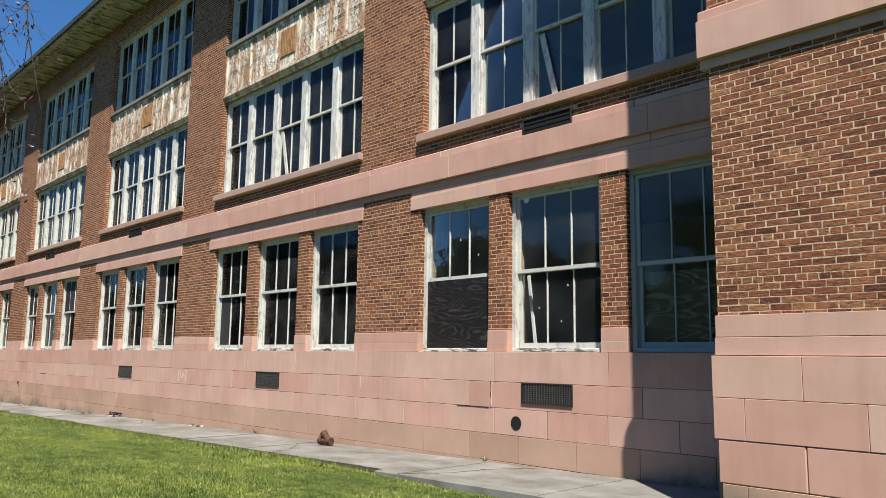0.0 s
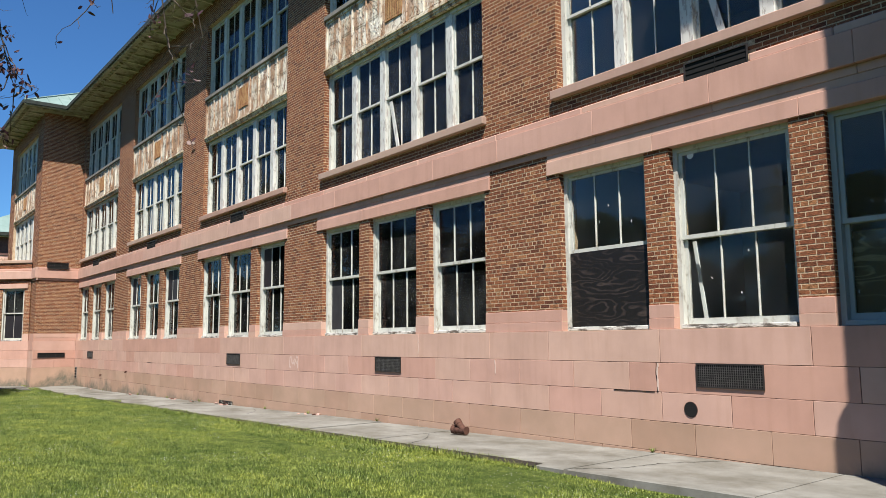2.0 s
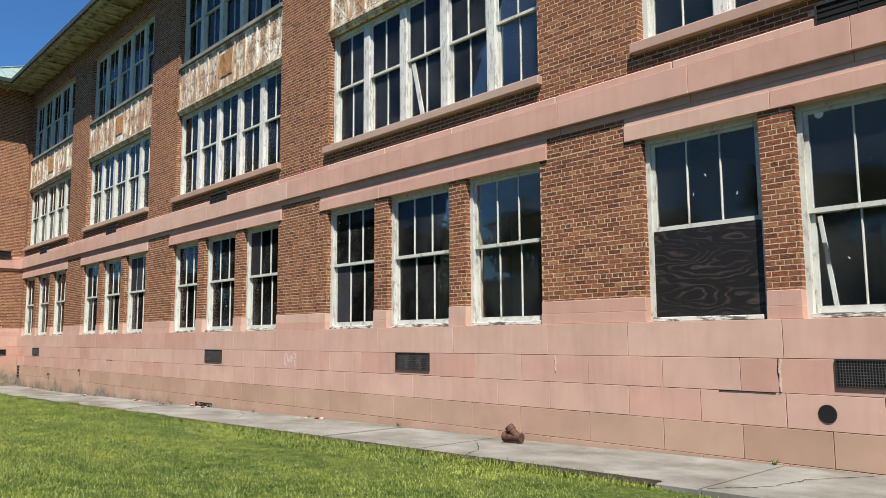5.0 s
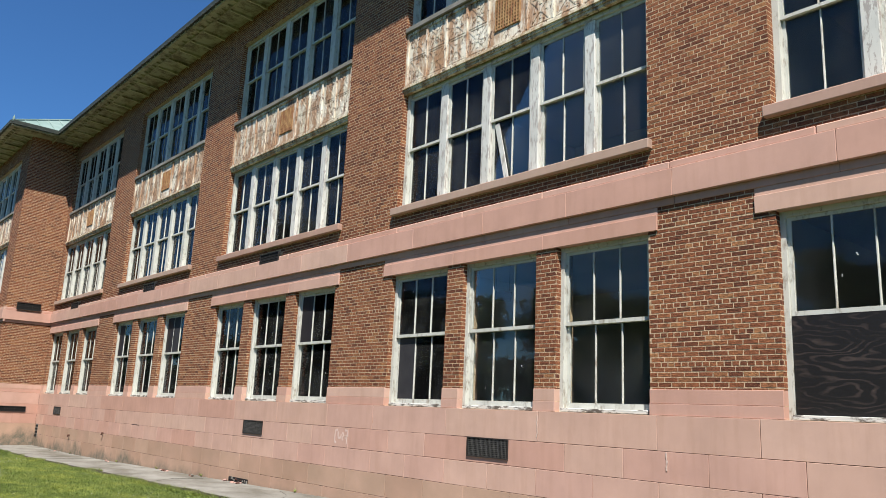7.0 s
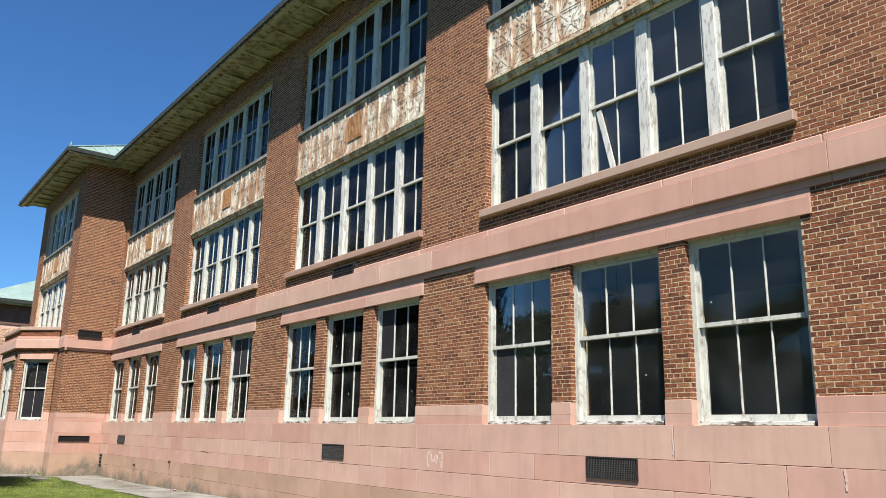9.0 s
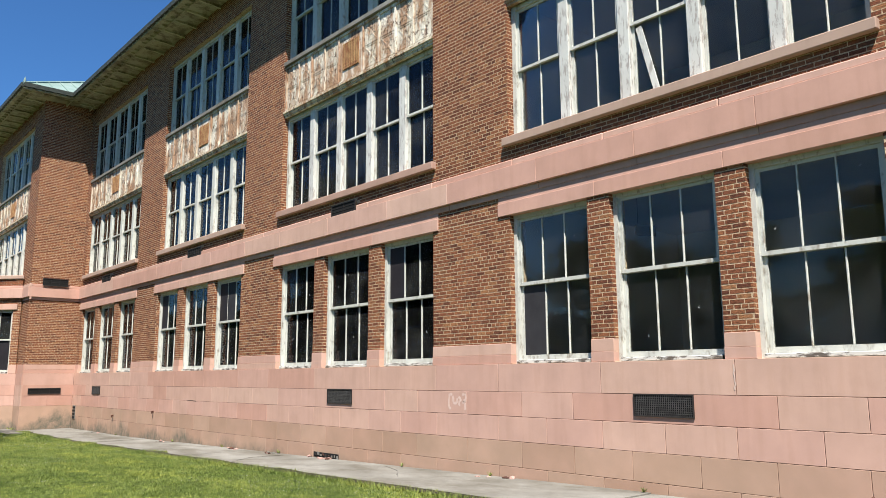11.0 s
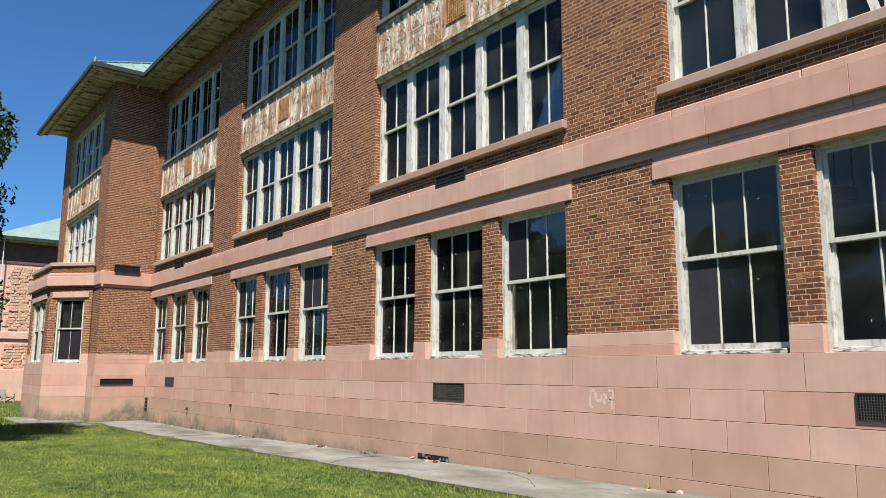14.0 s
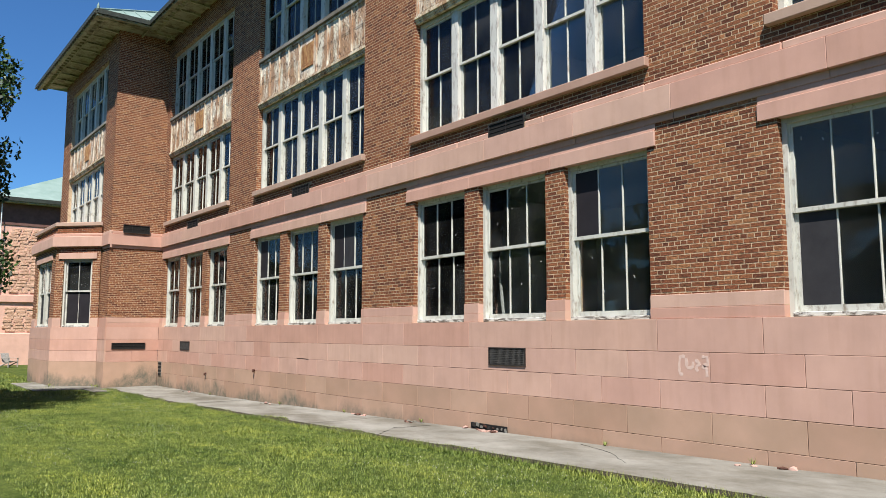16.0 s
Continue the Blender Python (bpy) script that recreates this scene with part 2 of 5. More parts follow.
CHALK = plain("pale_scrubbed_paint", (0.50, 0.375, 0.31), (0.60, 0.47, 0.40), 9, 0.9)
BACKSTONE = stone_material("far_pink_stone", (0.66, 0.40, 0.31), False)
ROUGHSTONE = plain("far_rock_faced_stone", (0.50, 0.29, 0.19), (0.70, 0.45, 0.32), 2.5, 0.95, 0, 1.0, dist=0.05)


def plywood(name, dark, light, rough=0.5):
    n = Nodes(name, rough, spec=0.4)
    w = n.noise(1.3, 3, 0.45, (1.0, 0.55, 1.9))
    wave = n.node("ShaderNodeMath")
    wave.operation = "SINE"
    mul = n.node("ShaderNodeMath")
    mul.operation = "MULTIPLY"
    mul.inputs[1].default_value = 90
    n.t.links.new(w, mul.inputs[0])
    n.t.links.new(mul.outputs[0], wave.inputs[0])
    figure = n.mix(1.0, n.ramp(wave.outputs[0], [(0.2, G(0)), (1.0, G(1))]), n.ramp(n.noise(2.3, 6, 0.7, (1.0, 0.5, 2.2)), [(0.38, G(0.05)), (0.62, G(1.0))]), "MULTIPLY")
    n.color(n.mix(figure, dark, light)).bump(n.noise(60, 4, 0.6, (1.0, 0.1, 1.0)), 0.3, 0.003)
    return n.m


PLY = plywood("dark_plywood", (0.010, 0.008, 0.007), (0.056, 0.040, 0.034))
PLYBROWN = plywood("brown_plywood", (0.19, 0.120, 0.060), (0.48, 0.35, 0.20))


def glass():
    m = bpy.data.materials.new("window_glass")
    m.use_nodes = True
    t = m.node_tree
    t.nodes.remove(t.nodes["Principled BSDF"])
    fr = t.nodes.new("ShaderNodeFresnel")
    fr.inputs["IOR"].default_value = 1.34
    co = t.nodes.new("ShaderNodeNewGeometry")
    ns = t.nodes.new("ShaderNodeTexNoise")
    ns.inputs["Scale"].default_value = 1.6
    bp = t.nodes.new("ShaderNodeBump")
    bp.inputs["Strength"].default_value, bp.inputs["Distance"].default_value = 0.05, 0.01
    t.links.new(co.outputs["Position"], ns.inputs["Vector"])
    t.links.new(ns.outputs["Fac"], bp.inputs["Height"])
    gl = t.nodes.new("ShaderNodeBsdfGlossy")
    gl.inputs["Roughness"].default_value = 0.0
    t.links.new(bp.outputs[0], gl.inputs["Normal"])
    tr = t.nodes.new("ShaderNodeBsdfTransparent")
    tr.inputs[0].default_value = (0.88, 0.91, 0.90, 1)
    mx = t.nodes.new("ShaderNodeMixShader")
    t.links.new(fr.outputs[0], mx.inputs[0])
    t.links.new(tr.outputs[0], mx.inputs[1])
    t.links.new(gl.outputs[0], mx.inputs[2])
    dust = t.nodes.new("ShaderNodeBsdfDiffuse")
    dust.inputs[0].default_value = (0.31, 0.31, 0.31, 1)
    film = t.nodes.new("ShaderNodeTexNoise")
    film.inputs["Scale"].default_value, film.inputs["Detail"].default_value = 1.3, 7
    t.links.new(co.outputs["Position"], film.inputs["Vector"])
    amount = t.nodes.new("ShaderNodeMapRange")
    for k, v in (("From Min", 0.42), ("From Max", 0.72), ("To Min", 0.005), ("To Max", 0.036)):
        amount.inputs[k].default_value = v
    t.links.new(film.outputs["Fac"], amount.inputs[0])
    dirty = t.nodes.new("ShaderNodeMixShader")
    t.links.new(amount.outputs[0], dirty.inputs[0])
    t.links.new(mx.outputs[0], dirty.inputs[1])
    t.links.new(dust.outputs[0], dirty.inputs[2])
    t.links.new(dirty.outputs[0], t.nodes["Material Output"].inputs[0])
    return m


GLASS = glass()


def grass_blade():
    n = Nodes("grass_blade", 0.55, spec=0.25)
    rnd = n.t.nodes.new("ShaderNodeNewGeometry").outputs["Random Per Island"]
    c = n.ramp(rnd, [(0.0, (0.094, 0.126, 0.022)), (0.35, (0.132, 0.170, 0.031)), (0.7, (0.176, 0.207, 0.042)), (0.95, (0.204, 0.231, 0.060)), (1.0, (0.25, 0.25, 0.10))])
    big = n.ramp(n.noise(0.9, 6, 0.66, (1.3, 0.6, 1.0)), [(0.36, (0.66, 0.76, 0.64)), (0.5, (1.04, 1.04, 1.0)), (0.64, (1.34, 1.26, 1.05))])
    c = n.mix(0.85, c, n.ramp(n.noise(5.5, 6, 0.7, (1.0, 0.7, 1.0)), [(0.34, (0.52, 0.60, 0.50)), (0.5, G(1.0)), (0.68, (1.40, 1.32, 1.20))]), "MULTIPLY")
    n.color(n.mix(1.0, c, big, "MULTIPLY"))
    return n.m


def turf():
    n = Nodes("turf", 0.95, spec=0.1)
    c = n.ramp(n.noise(26, 5, 0.7), [(0.3, (0.026, 0.040, 0.009)), (0.55, (0.072, 0.096, 0.022)), (0.75, (0.16, 0.175, 0.055))])
    big = n.ramp(n.noise(0.9, 6, 0.66, (1.3, 0.6, 1.0)), [(0.36, (0.66, 0.76, 0.64)), (0.5, (1.04, 1.04, 1.0)), (0.64, (1.34, 1.26, 1.05))])
    c = n.mix(0.85, c, n.ramp(n.noise(5.5, 6, 0.7, (1.0, 0.7, 1.0)), [(0.34, (0.52, 0.60, 0.50)), (0.5, G(1.0)), (0.68, (1.40, 1.32, 1.20))]), "MULTIPLY")
    n.color(n.mix(1.0, c, big, "MULTIPLY")).bump(n.noise(60, 4), 0.8, 0.03)
    return n.m


BLADE, TURF = grass_blade(), turf()


def leaf_material(name, stops):
    n = Nodes(name, 0.5, spec=0.3)
    rnd = n.t.nodes.new("ShaderNodeNewGeometry").outputs["Random Per Island"]
    n.color(n.ramp(rnd, stops))
    return n.m


LEAF = leaf_material("tree_leaf", [(0.0, (0.010, 0.026, 0.007)), (0.5, (0.022, 0.053, 0.011)), (1.0, (0.045, 0.085, 0.018))])
PURPLE = leaf_material("purple_leaf", [(0.0, (0.018, 0.008, 0.012)), (0.6, (0.050, 0.018, 0.024)), (0.9, (0.09, 0.035, 0.035)), (0.97, (0.10, 0.045, 0.04)), (1.0, (0.36, 0.24, 0.19))])

BLOSSOM = leaf_material("withered_blossom", [(0.0, (0.10, 0.05, 0.05)), (0.6, (0.26, 0.17, 0.14)), (1.0, (0.42, 0.33, 0.27))])


# ---- building helpers ----
def box(bm, x0, x1, y0, y1, z0, z1):
    v = [bm.verts.new((x, y, z)) for x in (x0, x1) for y in (y0, y1) for z in (z0, z1)]
    for f in ((0, 1, 3, 2), (4, 6, 7, 5), (0, 4, 5, 1), (2, 3, 7, 6), (0, 2, 6, 4), (1, 5, 7, 3)):
        bm.faces.new([v[i] for i in f])
    return v


def boxes(*rows):
    bm = bmesh.new()
    for r in rows:
        box(bm, *r)
    return bm


def bevelled(bm, w=0.01, seg=1):
    bmesh.ops.bevel(bm, geom=bm.edges[:], offset=w, segments=seg, affect="EDGES", clamp_overlap=True)
    return bm


def part(name, bm, material, parent, label="", smooth=False):
    me = bpy.data.meshes.new(name)
    bmesh.ops.recalc_face_normals(bm, faces=bm.faces[:])
    bm.to_mesh(me)
    bm.free()
    me.materials.append(material)
    if smooth:
        for p in me.polygons:
            p.use_smooth = True
    ob = new(name, me)
    ob.parent = parent
    if label:
        ob["label"] = label
    return ob


def thing(name, m, label, category, group="", kind=""):
    ob = new(name)
    ob.matrix_basis = m
    ob.empty_display_size = 0.2
    return tagged(ob, label, category, group, kind)


def prism(bm, pts, z0, z1):
    """An upright prism over a plan outline."""
    lo = [bm.verts.new((x, y, z0)) for x, y in pts]
    hi = [bm.verts.new((x, y, z1)) for x, y in pts]
    bm.faces.new(lo)
    bm.faces.new(hi)
    for i in range(len(pts)):
        j = (i + 1) % len(pts)
        bm.faces.new((lo[i], lo[j], hi[j], hi[i]))
    return bm


def tube(bm, pts, radii, sides=8):
    """A tapered round tube through points."""
    rings = []
    for i, p in enumerate(pts):
        p = Vector(p)
        d = (Vector(pts[min(i + 1, len(pts) - 1)]) - Vector(pts[max(i - 1, 0)])).normalized()
        a = d.orthogonal().normalized()
        b = d.cross(a)
        rings.append([bm.verts.new(p + (a * math.cos(k * 2 * math.pi / sides) + b * math.sin(k * 2 * math.pi / sides)) * radii[i]) for k in range(sides)])
    for r0, r1 in zip(rings, rings[1:]):
        for k in range(sides):
            bm.faces.new((r0[k], r0[(k + 1) % sides], r1[(k + 1) % sides], r1[k]))
    bm.faces.new(rings[0])
    bm.faces.new(rings[-1])
    return bm


def leaf_cloud(bm, centres, size, rnd, flat=0.45, width=0.32):
    for c in centres:
        d = Vector((rnd.gauss(0, 1), rnd.gauss(0, 1), rnd.gauss(0, flat))).normalized()
        u = d.orthogonal().normalized()
        u.rotate(Matrix.Rotation(rnd.uniform(0, 6.28), 3, d))
        w = d.cross(u)
        s = size * rnd.uniform(0.6, 1.3)
        h = s * width
        pts = [c, c + u * s * 0.3 + w * h, c + u * s * 0.7 + w * h * 0.8 + d * s * 0.08, c + u * s + d * s * 0.15, c + u * s * 0.7 - w * h * 0.8 + d * s * 0.08, c + u * s * 0.3 - w * h]
        bm.faces.new([bm.verts.new(p) for p in pts])


# ---- levels and bays ----
BAYS = [-8.2, 0.0, 8.4, 16.8, 25.2]
END0, END1 = -11.97, 28.7
PROJ = 1.97
Z_BASE, Z_BRICK, Z_LINT0, Z_LINT1 = 1.77, 2.13, 4.44, 4.68
Z_BAND0, Z_BAND1, Z_BAND2 = 4.91, 5.33, 5.45
Z_SILL0, Z_SILL1, Z_HEAD1, Z_PAN0, Z_PAN1, Z_SILL2, Z_HEAD2 = 5.73, 5.89, 8.50, 8.66, 9.95, 10.08, 12.65
Z_SOFFIT, EAVE = 13.42, 1.12
COURSE, BRICK_L = 0.0697, 0.214
LOW = {-1: (-2.30, 1.77), 0: (-0.04, 1.84), 1: (2.20, 1.76)}  # middle and width of the three low openings of a bay
BIG, UPPER = 3.13, -0.06  # half width of the upper windows, and how far their middle lies off the bay's
GROUND = lambda y: -0.0165 * (min(max(y, -20.0), 22.0) + 8.0)


def brick_boxes(rects, jambs=(), seed=1):
    """Single bricks (corner pairs) laid in common bond with a header row every sixth course.
    rects: y0, y1, z0, z1 on the plane x = 0. jambs: x0, x1, z0, z1, y, sign on a reveal."""
    rnd = random.Random(seed)
    out = []
    for kind, r in [("f", q) for q in rects] + [("j", q) for q in jambs]:
        a0, a1, z0, z1 = r[:4]
        i0, i1 = int(math.floor(z0 / COURSE)), int(math.ceil(z1 / COURSE))
        for i in range(i0, i1):
            lo, hi = max(i * COURSE + 0.008, z0), min((i + 1) * COURSE - 0.008, z1)
            if hi - lo < 0.02:
                continue
            step = BRICK_L / 2 if i % 6 == 5 else BRICK_L
            off = (BRICK_L / 4 if i % 6 == 5 else (BRICK_L / 2 if i % 2 else 0.0)) + rnd.uniform(-0.006, 0.006)
            k = math.floor((a0 - off) / step)
            while k * step + off < a1:
                p, q = max(k * step + off + 0.0065, a0), min((k + 1) * step + off - 0.0065, a1)
                k += 1
                if q - p < 0.025:
                    continue
                d = rnd.uniform(-0.0026, -0.0008)
                if kind == "f":
                    out.append((d, 0.03, p, q, lo, hi))
                else:
                    y, s = r[4], r[5]
                    out.append((p, q, min(y - s * d, y - s * 0.03), max(y - s * d, y - s * 0.03), lo, hi))
    return out


def brick_mesh(items, name="bricks", seed=3):
    """Bricks with slightly worn, uneven corners."""
    rng = np.random.default_rng(seed)
    q = np.array(items)
    verts = q[:, [[0, 2, 4], [0, 3, 4], [0, 3, 5], [0, 2, 5], [1, 2, 4], [1, 3, 4], [1, 3, 5], [1, 2, 5]]]
    front = (q[:, 1] - q[:, 0] < 0.06)[:, None, None]
    verts = verts + rng.uniform(-1, 1, verts.shape) * np.where(front, (0.0002, 0.0022, 0.0024), (0.0022, 0.0002, 0.0024))
    f = np.array([(0, 3, 2, 1), (3, 7, 6, 2), (0, 1, 5, 4), (0, 4, 7, 3), (1, 2, 6, 5), (4, 5, 6, 7)])
    faces = (f[None] + 8 * np.arange(len(q))[:, None, None]).reshape(-1, 4)
    me = bpy.data.meshes.new(name)
    me.from_pydata(verts.reshape(-1, 3).tolist(), [], faces.tolist())
    me.materials.append(BRICK)
    return me


def add_bricks(items, parent):
    ob = new("bricks", brick_mesh(items))
    ob.parent = parent
    tagged(ob, "brown and tan bricks with pale mortar joints", kind="stuff")
    return ob


LATE_BRICKS = []  # (items, parent) laid as single objects at the end


# ---- ground ----
def lawn_height(x, y):
    """The lawn rolls gently and lies lower beside the raised near end of the walk."""
    roll = 0.05 * noise.noise((x * 0.15, y * 0.15, 0)) if -30 < x < -3 and -40 < y < 60 else 0
    dip = 0.075 * max(0.0, min(1.0, (x + 4.0) / 2.0)) * max(0.0, min(1.0, (-6.0 - y) / 2.0))
    return GROUND(y) - 0.03 + roll - dip


def ground_sheet():
    xs = [-1500, -300, -80, -40, -25, -18, -12, -9, -6, -4, -2.0, 2, 12, 40, 300, 1500]
    ys = [-1500, -300, -60, -25] + [-20 + i * 2.0 for i in range(36)] + [60, 90, 300, 1500]
    bm = bmesh.new()
    grid = [[bm.verts.new((x, y, lawn_height(x, y))) for y in ys] for x in xs]
    for i in range(len(xs) - 1):
        for j in range(len(ys) - 1):
            bm.faces.new((grid[i][j], grid[i + 1][j], grid[i + 1][j + 1], grid[i][j + 1]))
    return tagged(part("ground", bm, TURF, None, smooth=True), "mown green lawn with worn yellowish patches", "ground", kind="structure")


ground = ground_sheet()


def grass():
    rng = np.random.default_rng(4)
    verts, faces = [], []

    def strew(count, x0, x1, y0, y1, h0, h1, w, edge=-2.06, creep=0.0):
        xs, ys = rng.uniform(x0, x1, count), rng.uniform(y0, y1, count)
        hs, az, ln = rng.uniform(h0, h1, count), rng.uniform(0, 6.283, count), rng.uniform(0.2, 0.9, count)
        for x, y, h, a, l in zip(xs, ys, hs, az, ln):
            if x > edge + 0.05 * math.sin(y * 2.3) + 0.03 * math.sin(y * 9.0) + creep * noise.noise((y * 0.6, 7, 0)):
                continue
            z = lawn_height(x, y) - 0.005
            k = 0.6 + 0.8 * (0.5 + 0.5 * noise.noise((x * 0.6, y * 0.6, 3.0)))
            c, s = math.cos(a), math.sin(a)
            n = len(verts)
            verts.extend(((x - s * w, y + c * w, z), (x + s * w, y - c * w, z), (x + c * h * l, y + s * h * l, z + h * k)))
            faces.append((n, n + 1, n + 2))

    strew(270000, -9.4, -1.95, -13.0, 7.0, 0.014, 0.042, 0.0048)
    strew(150000, -8.0, -1.95, 7.0, 26.0, 0.014, 0.040, 0.0072)
    strew(60000, -11.5, -9.4, -4.0, 9.0, 0.014, 0.042, 0.0048)
    strew(52000, -2.30, -1.60, -6.6, 28.0, 0.035, 0.10, 0.005, -1.95, 0.28)
    strew(25000, -9.5, -3.0, 26.0, 50.0, 0.04, 0.09, 0.012)
    me = bpy.data.meshes.new("grass")
    me.from_pydata(verts, [], faces)
    me.materials.append(BLADE)
    return tagged(new("grass", me), "short mown green grass blades on the lawn", "grass", kind="stuff")


grass()


def clover():
    rnd = random.Random(8)
    verts, faces = [], []
    for _ in range(7000):
        y = rnd.uniform(-12, 26)
        x = rnd.uniform(-7.5, -2.4)
        if noise.noise((x * 0.5, y * 0.5, 9.0)) < 0.18:
            continue
        z = lawn_height(x, y) + rnd.uniform(0.02, 0.038)
        r = rnd.uniform(0.003, 0.006)
        n = len(verts)
        verts += [(x - r, y, z), (x, y - r, z), (x + r, y, z), (x, y + r, z), (x, y, z + r), (x, y, z - r)]
        faces += [(n, n + 1, n + 4), (n + 1, n + 2, n + 4), (n + 2, n + 3, n + 4), (n + 3, n, n + 4), (n + 1, n, n + 5), (n + 2, n + 1, n + 5), (n + 3, n + 2, n + 5), (n, n + 3, n + 5)]
    me = bpy.data.meshes.new("clover_flowers")
    me.from_pydata(verts, [], faces)
    me.materials.append(GREYTAPE)
    return tagged(new("clover_flowers", me), "small white clover flowers scattered in the lawn", "flowers", kind="stuff")


clover()


# ---- concrete walk ----
def pavement():
    top = thing("pavement", pose(0, 0, 0), "pale cracked concrete walk along the building's foot", "pavement", kind="structure")
    rnd = random.Random(3)
    cuts = [-12.4, -9.6, -7.0, -4.6, -2.2, 0.3, 2.8, 5.2, 7.7, 10.1, 12.6, 15.0, 17.5, 20.0, 22.4, 24.8, 27.0, 28.62, 31.0, 33.6]
    for y0, y1 in zip(cuts, cuts[1:]):
        w = rnd.uniform(-0.012, 0.012)
        x0 = -2.02 + rnd.uniform(-0.05, 0.05)
        x1 = -0.03
        if y0 > 28.5:
            x0, x1 = -4.3, -2.05
        elif y0 > 26.9:
            x0 = -2.7
        bm = bmesh.new()
        n = 8
        rows = []
        for i in range(n + 1):
            y = y0 + 0.006 + (y1 - y0 - 0.012) * i / n
            e = x0 + 0.025 * noise.noise((y * 3.0, 0, 2)) + 0.02 * noise.noise((y * 9.0, 4, 2))
            g = GROUND(y) + w
            rows.append([bm.verts.new(p) for p in ((e, y, g - 0.14), (e, y, g - 0.012), (e + 0.02, y, g), (x1, y, g + 0.01), (x1, y, g - 0.14))])
        for a, b in zip(rows, rows[1:]):
            for k in range(4):
                bm.faces.new((a[k], a[k + 1], b[k + 1], b[k]))
        bm.faces.new(rows[0])
        bm.faces.new(rows[-1])
        part("slab", bm, CONCRETE, top)
    return top


walkway = pavement()


def soil_shade_edge():
    # dark ribbon: bare soil, and the overhanging grass's shadow painted in with it
    bm = bmesh.new()
    rows = []
    for i in range(44, 321):
        y = -12.0 + i * 0.125
        a = -2.10 - 0.05 * abs(noise.noise((y * 1.7, 1, 0))) - 0.03 * noise.noise((y * 7.0, 2, 0))
        z = GROUND(y) - 0.018
        rows.append((bm.verts.new((a, y, z + 0.01)), bm.verts.new((-1.99, y, z + 0.042)), bm.verts.new((max(-1.98, -1.93 + min(1.0, (y + 6.5) / 2.5) * (0.30 * noise.noise((y * 0.6, 7, 0)) - 0.11 * noise.noise((y * 4.0, 3, 0)))), y, z + 0.024))))
    for p, q in zip(rows, rows[1:]):
        bm.faces.new((p[0], p[1], q[1], q[0]))
        bm.faces.new((p[1], p[2], q[2], q[1]))
    return tagged(part("soil_shade_edge", bm, SOIL_SHADE, None), "narrow dark strip between lawn and walk, bare soil and painted grass shadow", "soil", kind="structure")


SOIL_SHADE = plain("dark_soil_shade", (0.018, 0.014, 0.010), (0.045, 0.035, 0.024), 14, 0.95, 0, 0.8, dist=0.02)
soil_shade_edge()


def walk_crack(pts):
    bm = bmesh.new()
    rnd = random.Random(len(pts))
    fine = []
    for (xa, ya), (xb, yb) in zip(pts, pts[1:]):
        for k in range(8):
            f = k / 8
            x, y = xa + (xb - xa) * f + rnd.uniform(-0.02, 0.02), ya + (yb - ya) * f + rnd.uniform(-0.02, 0.02)
            fine.append((x, y, GROUND(y) + 0.011 * max(0.0, min(1.0, (x + 2.0) / 2.0)) + 0.008))
    tube(bm, fine, [rnd.uniform(0.0015, 0.004) for _ in fine], 5)
    part("crack", bm, DEPTH_BLACK, walkway)


walk_crack([(-2.0, -7.05), (-1.5, -7.5), (-0.9, -7.6), (-0.1, -8.1)])
walk_crack([(-2.0, -3.4), (-1.3, -3.0), (-0.6, -2.2)])
walk_crack([(-1.9, 1.2), (-1.0, 1.5), (-0.1, 1.3)])
walk_crack([(-1.2, 4.8), (-0.6, 5.6), (-0.2, 6.6)])
walk_crack([(-1.9, 9.9), (-1.1, 10.6), (-0.2, 10.4)])


# ---- the long front wall ----
def bay_openings(c):
    return [(c + o - w / 2, c + o + w / 2) for o, w in (LOW[-1], LOW[0], LOW[1])]


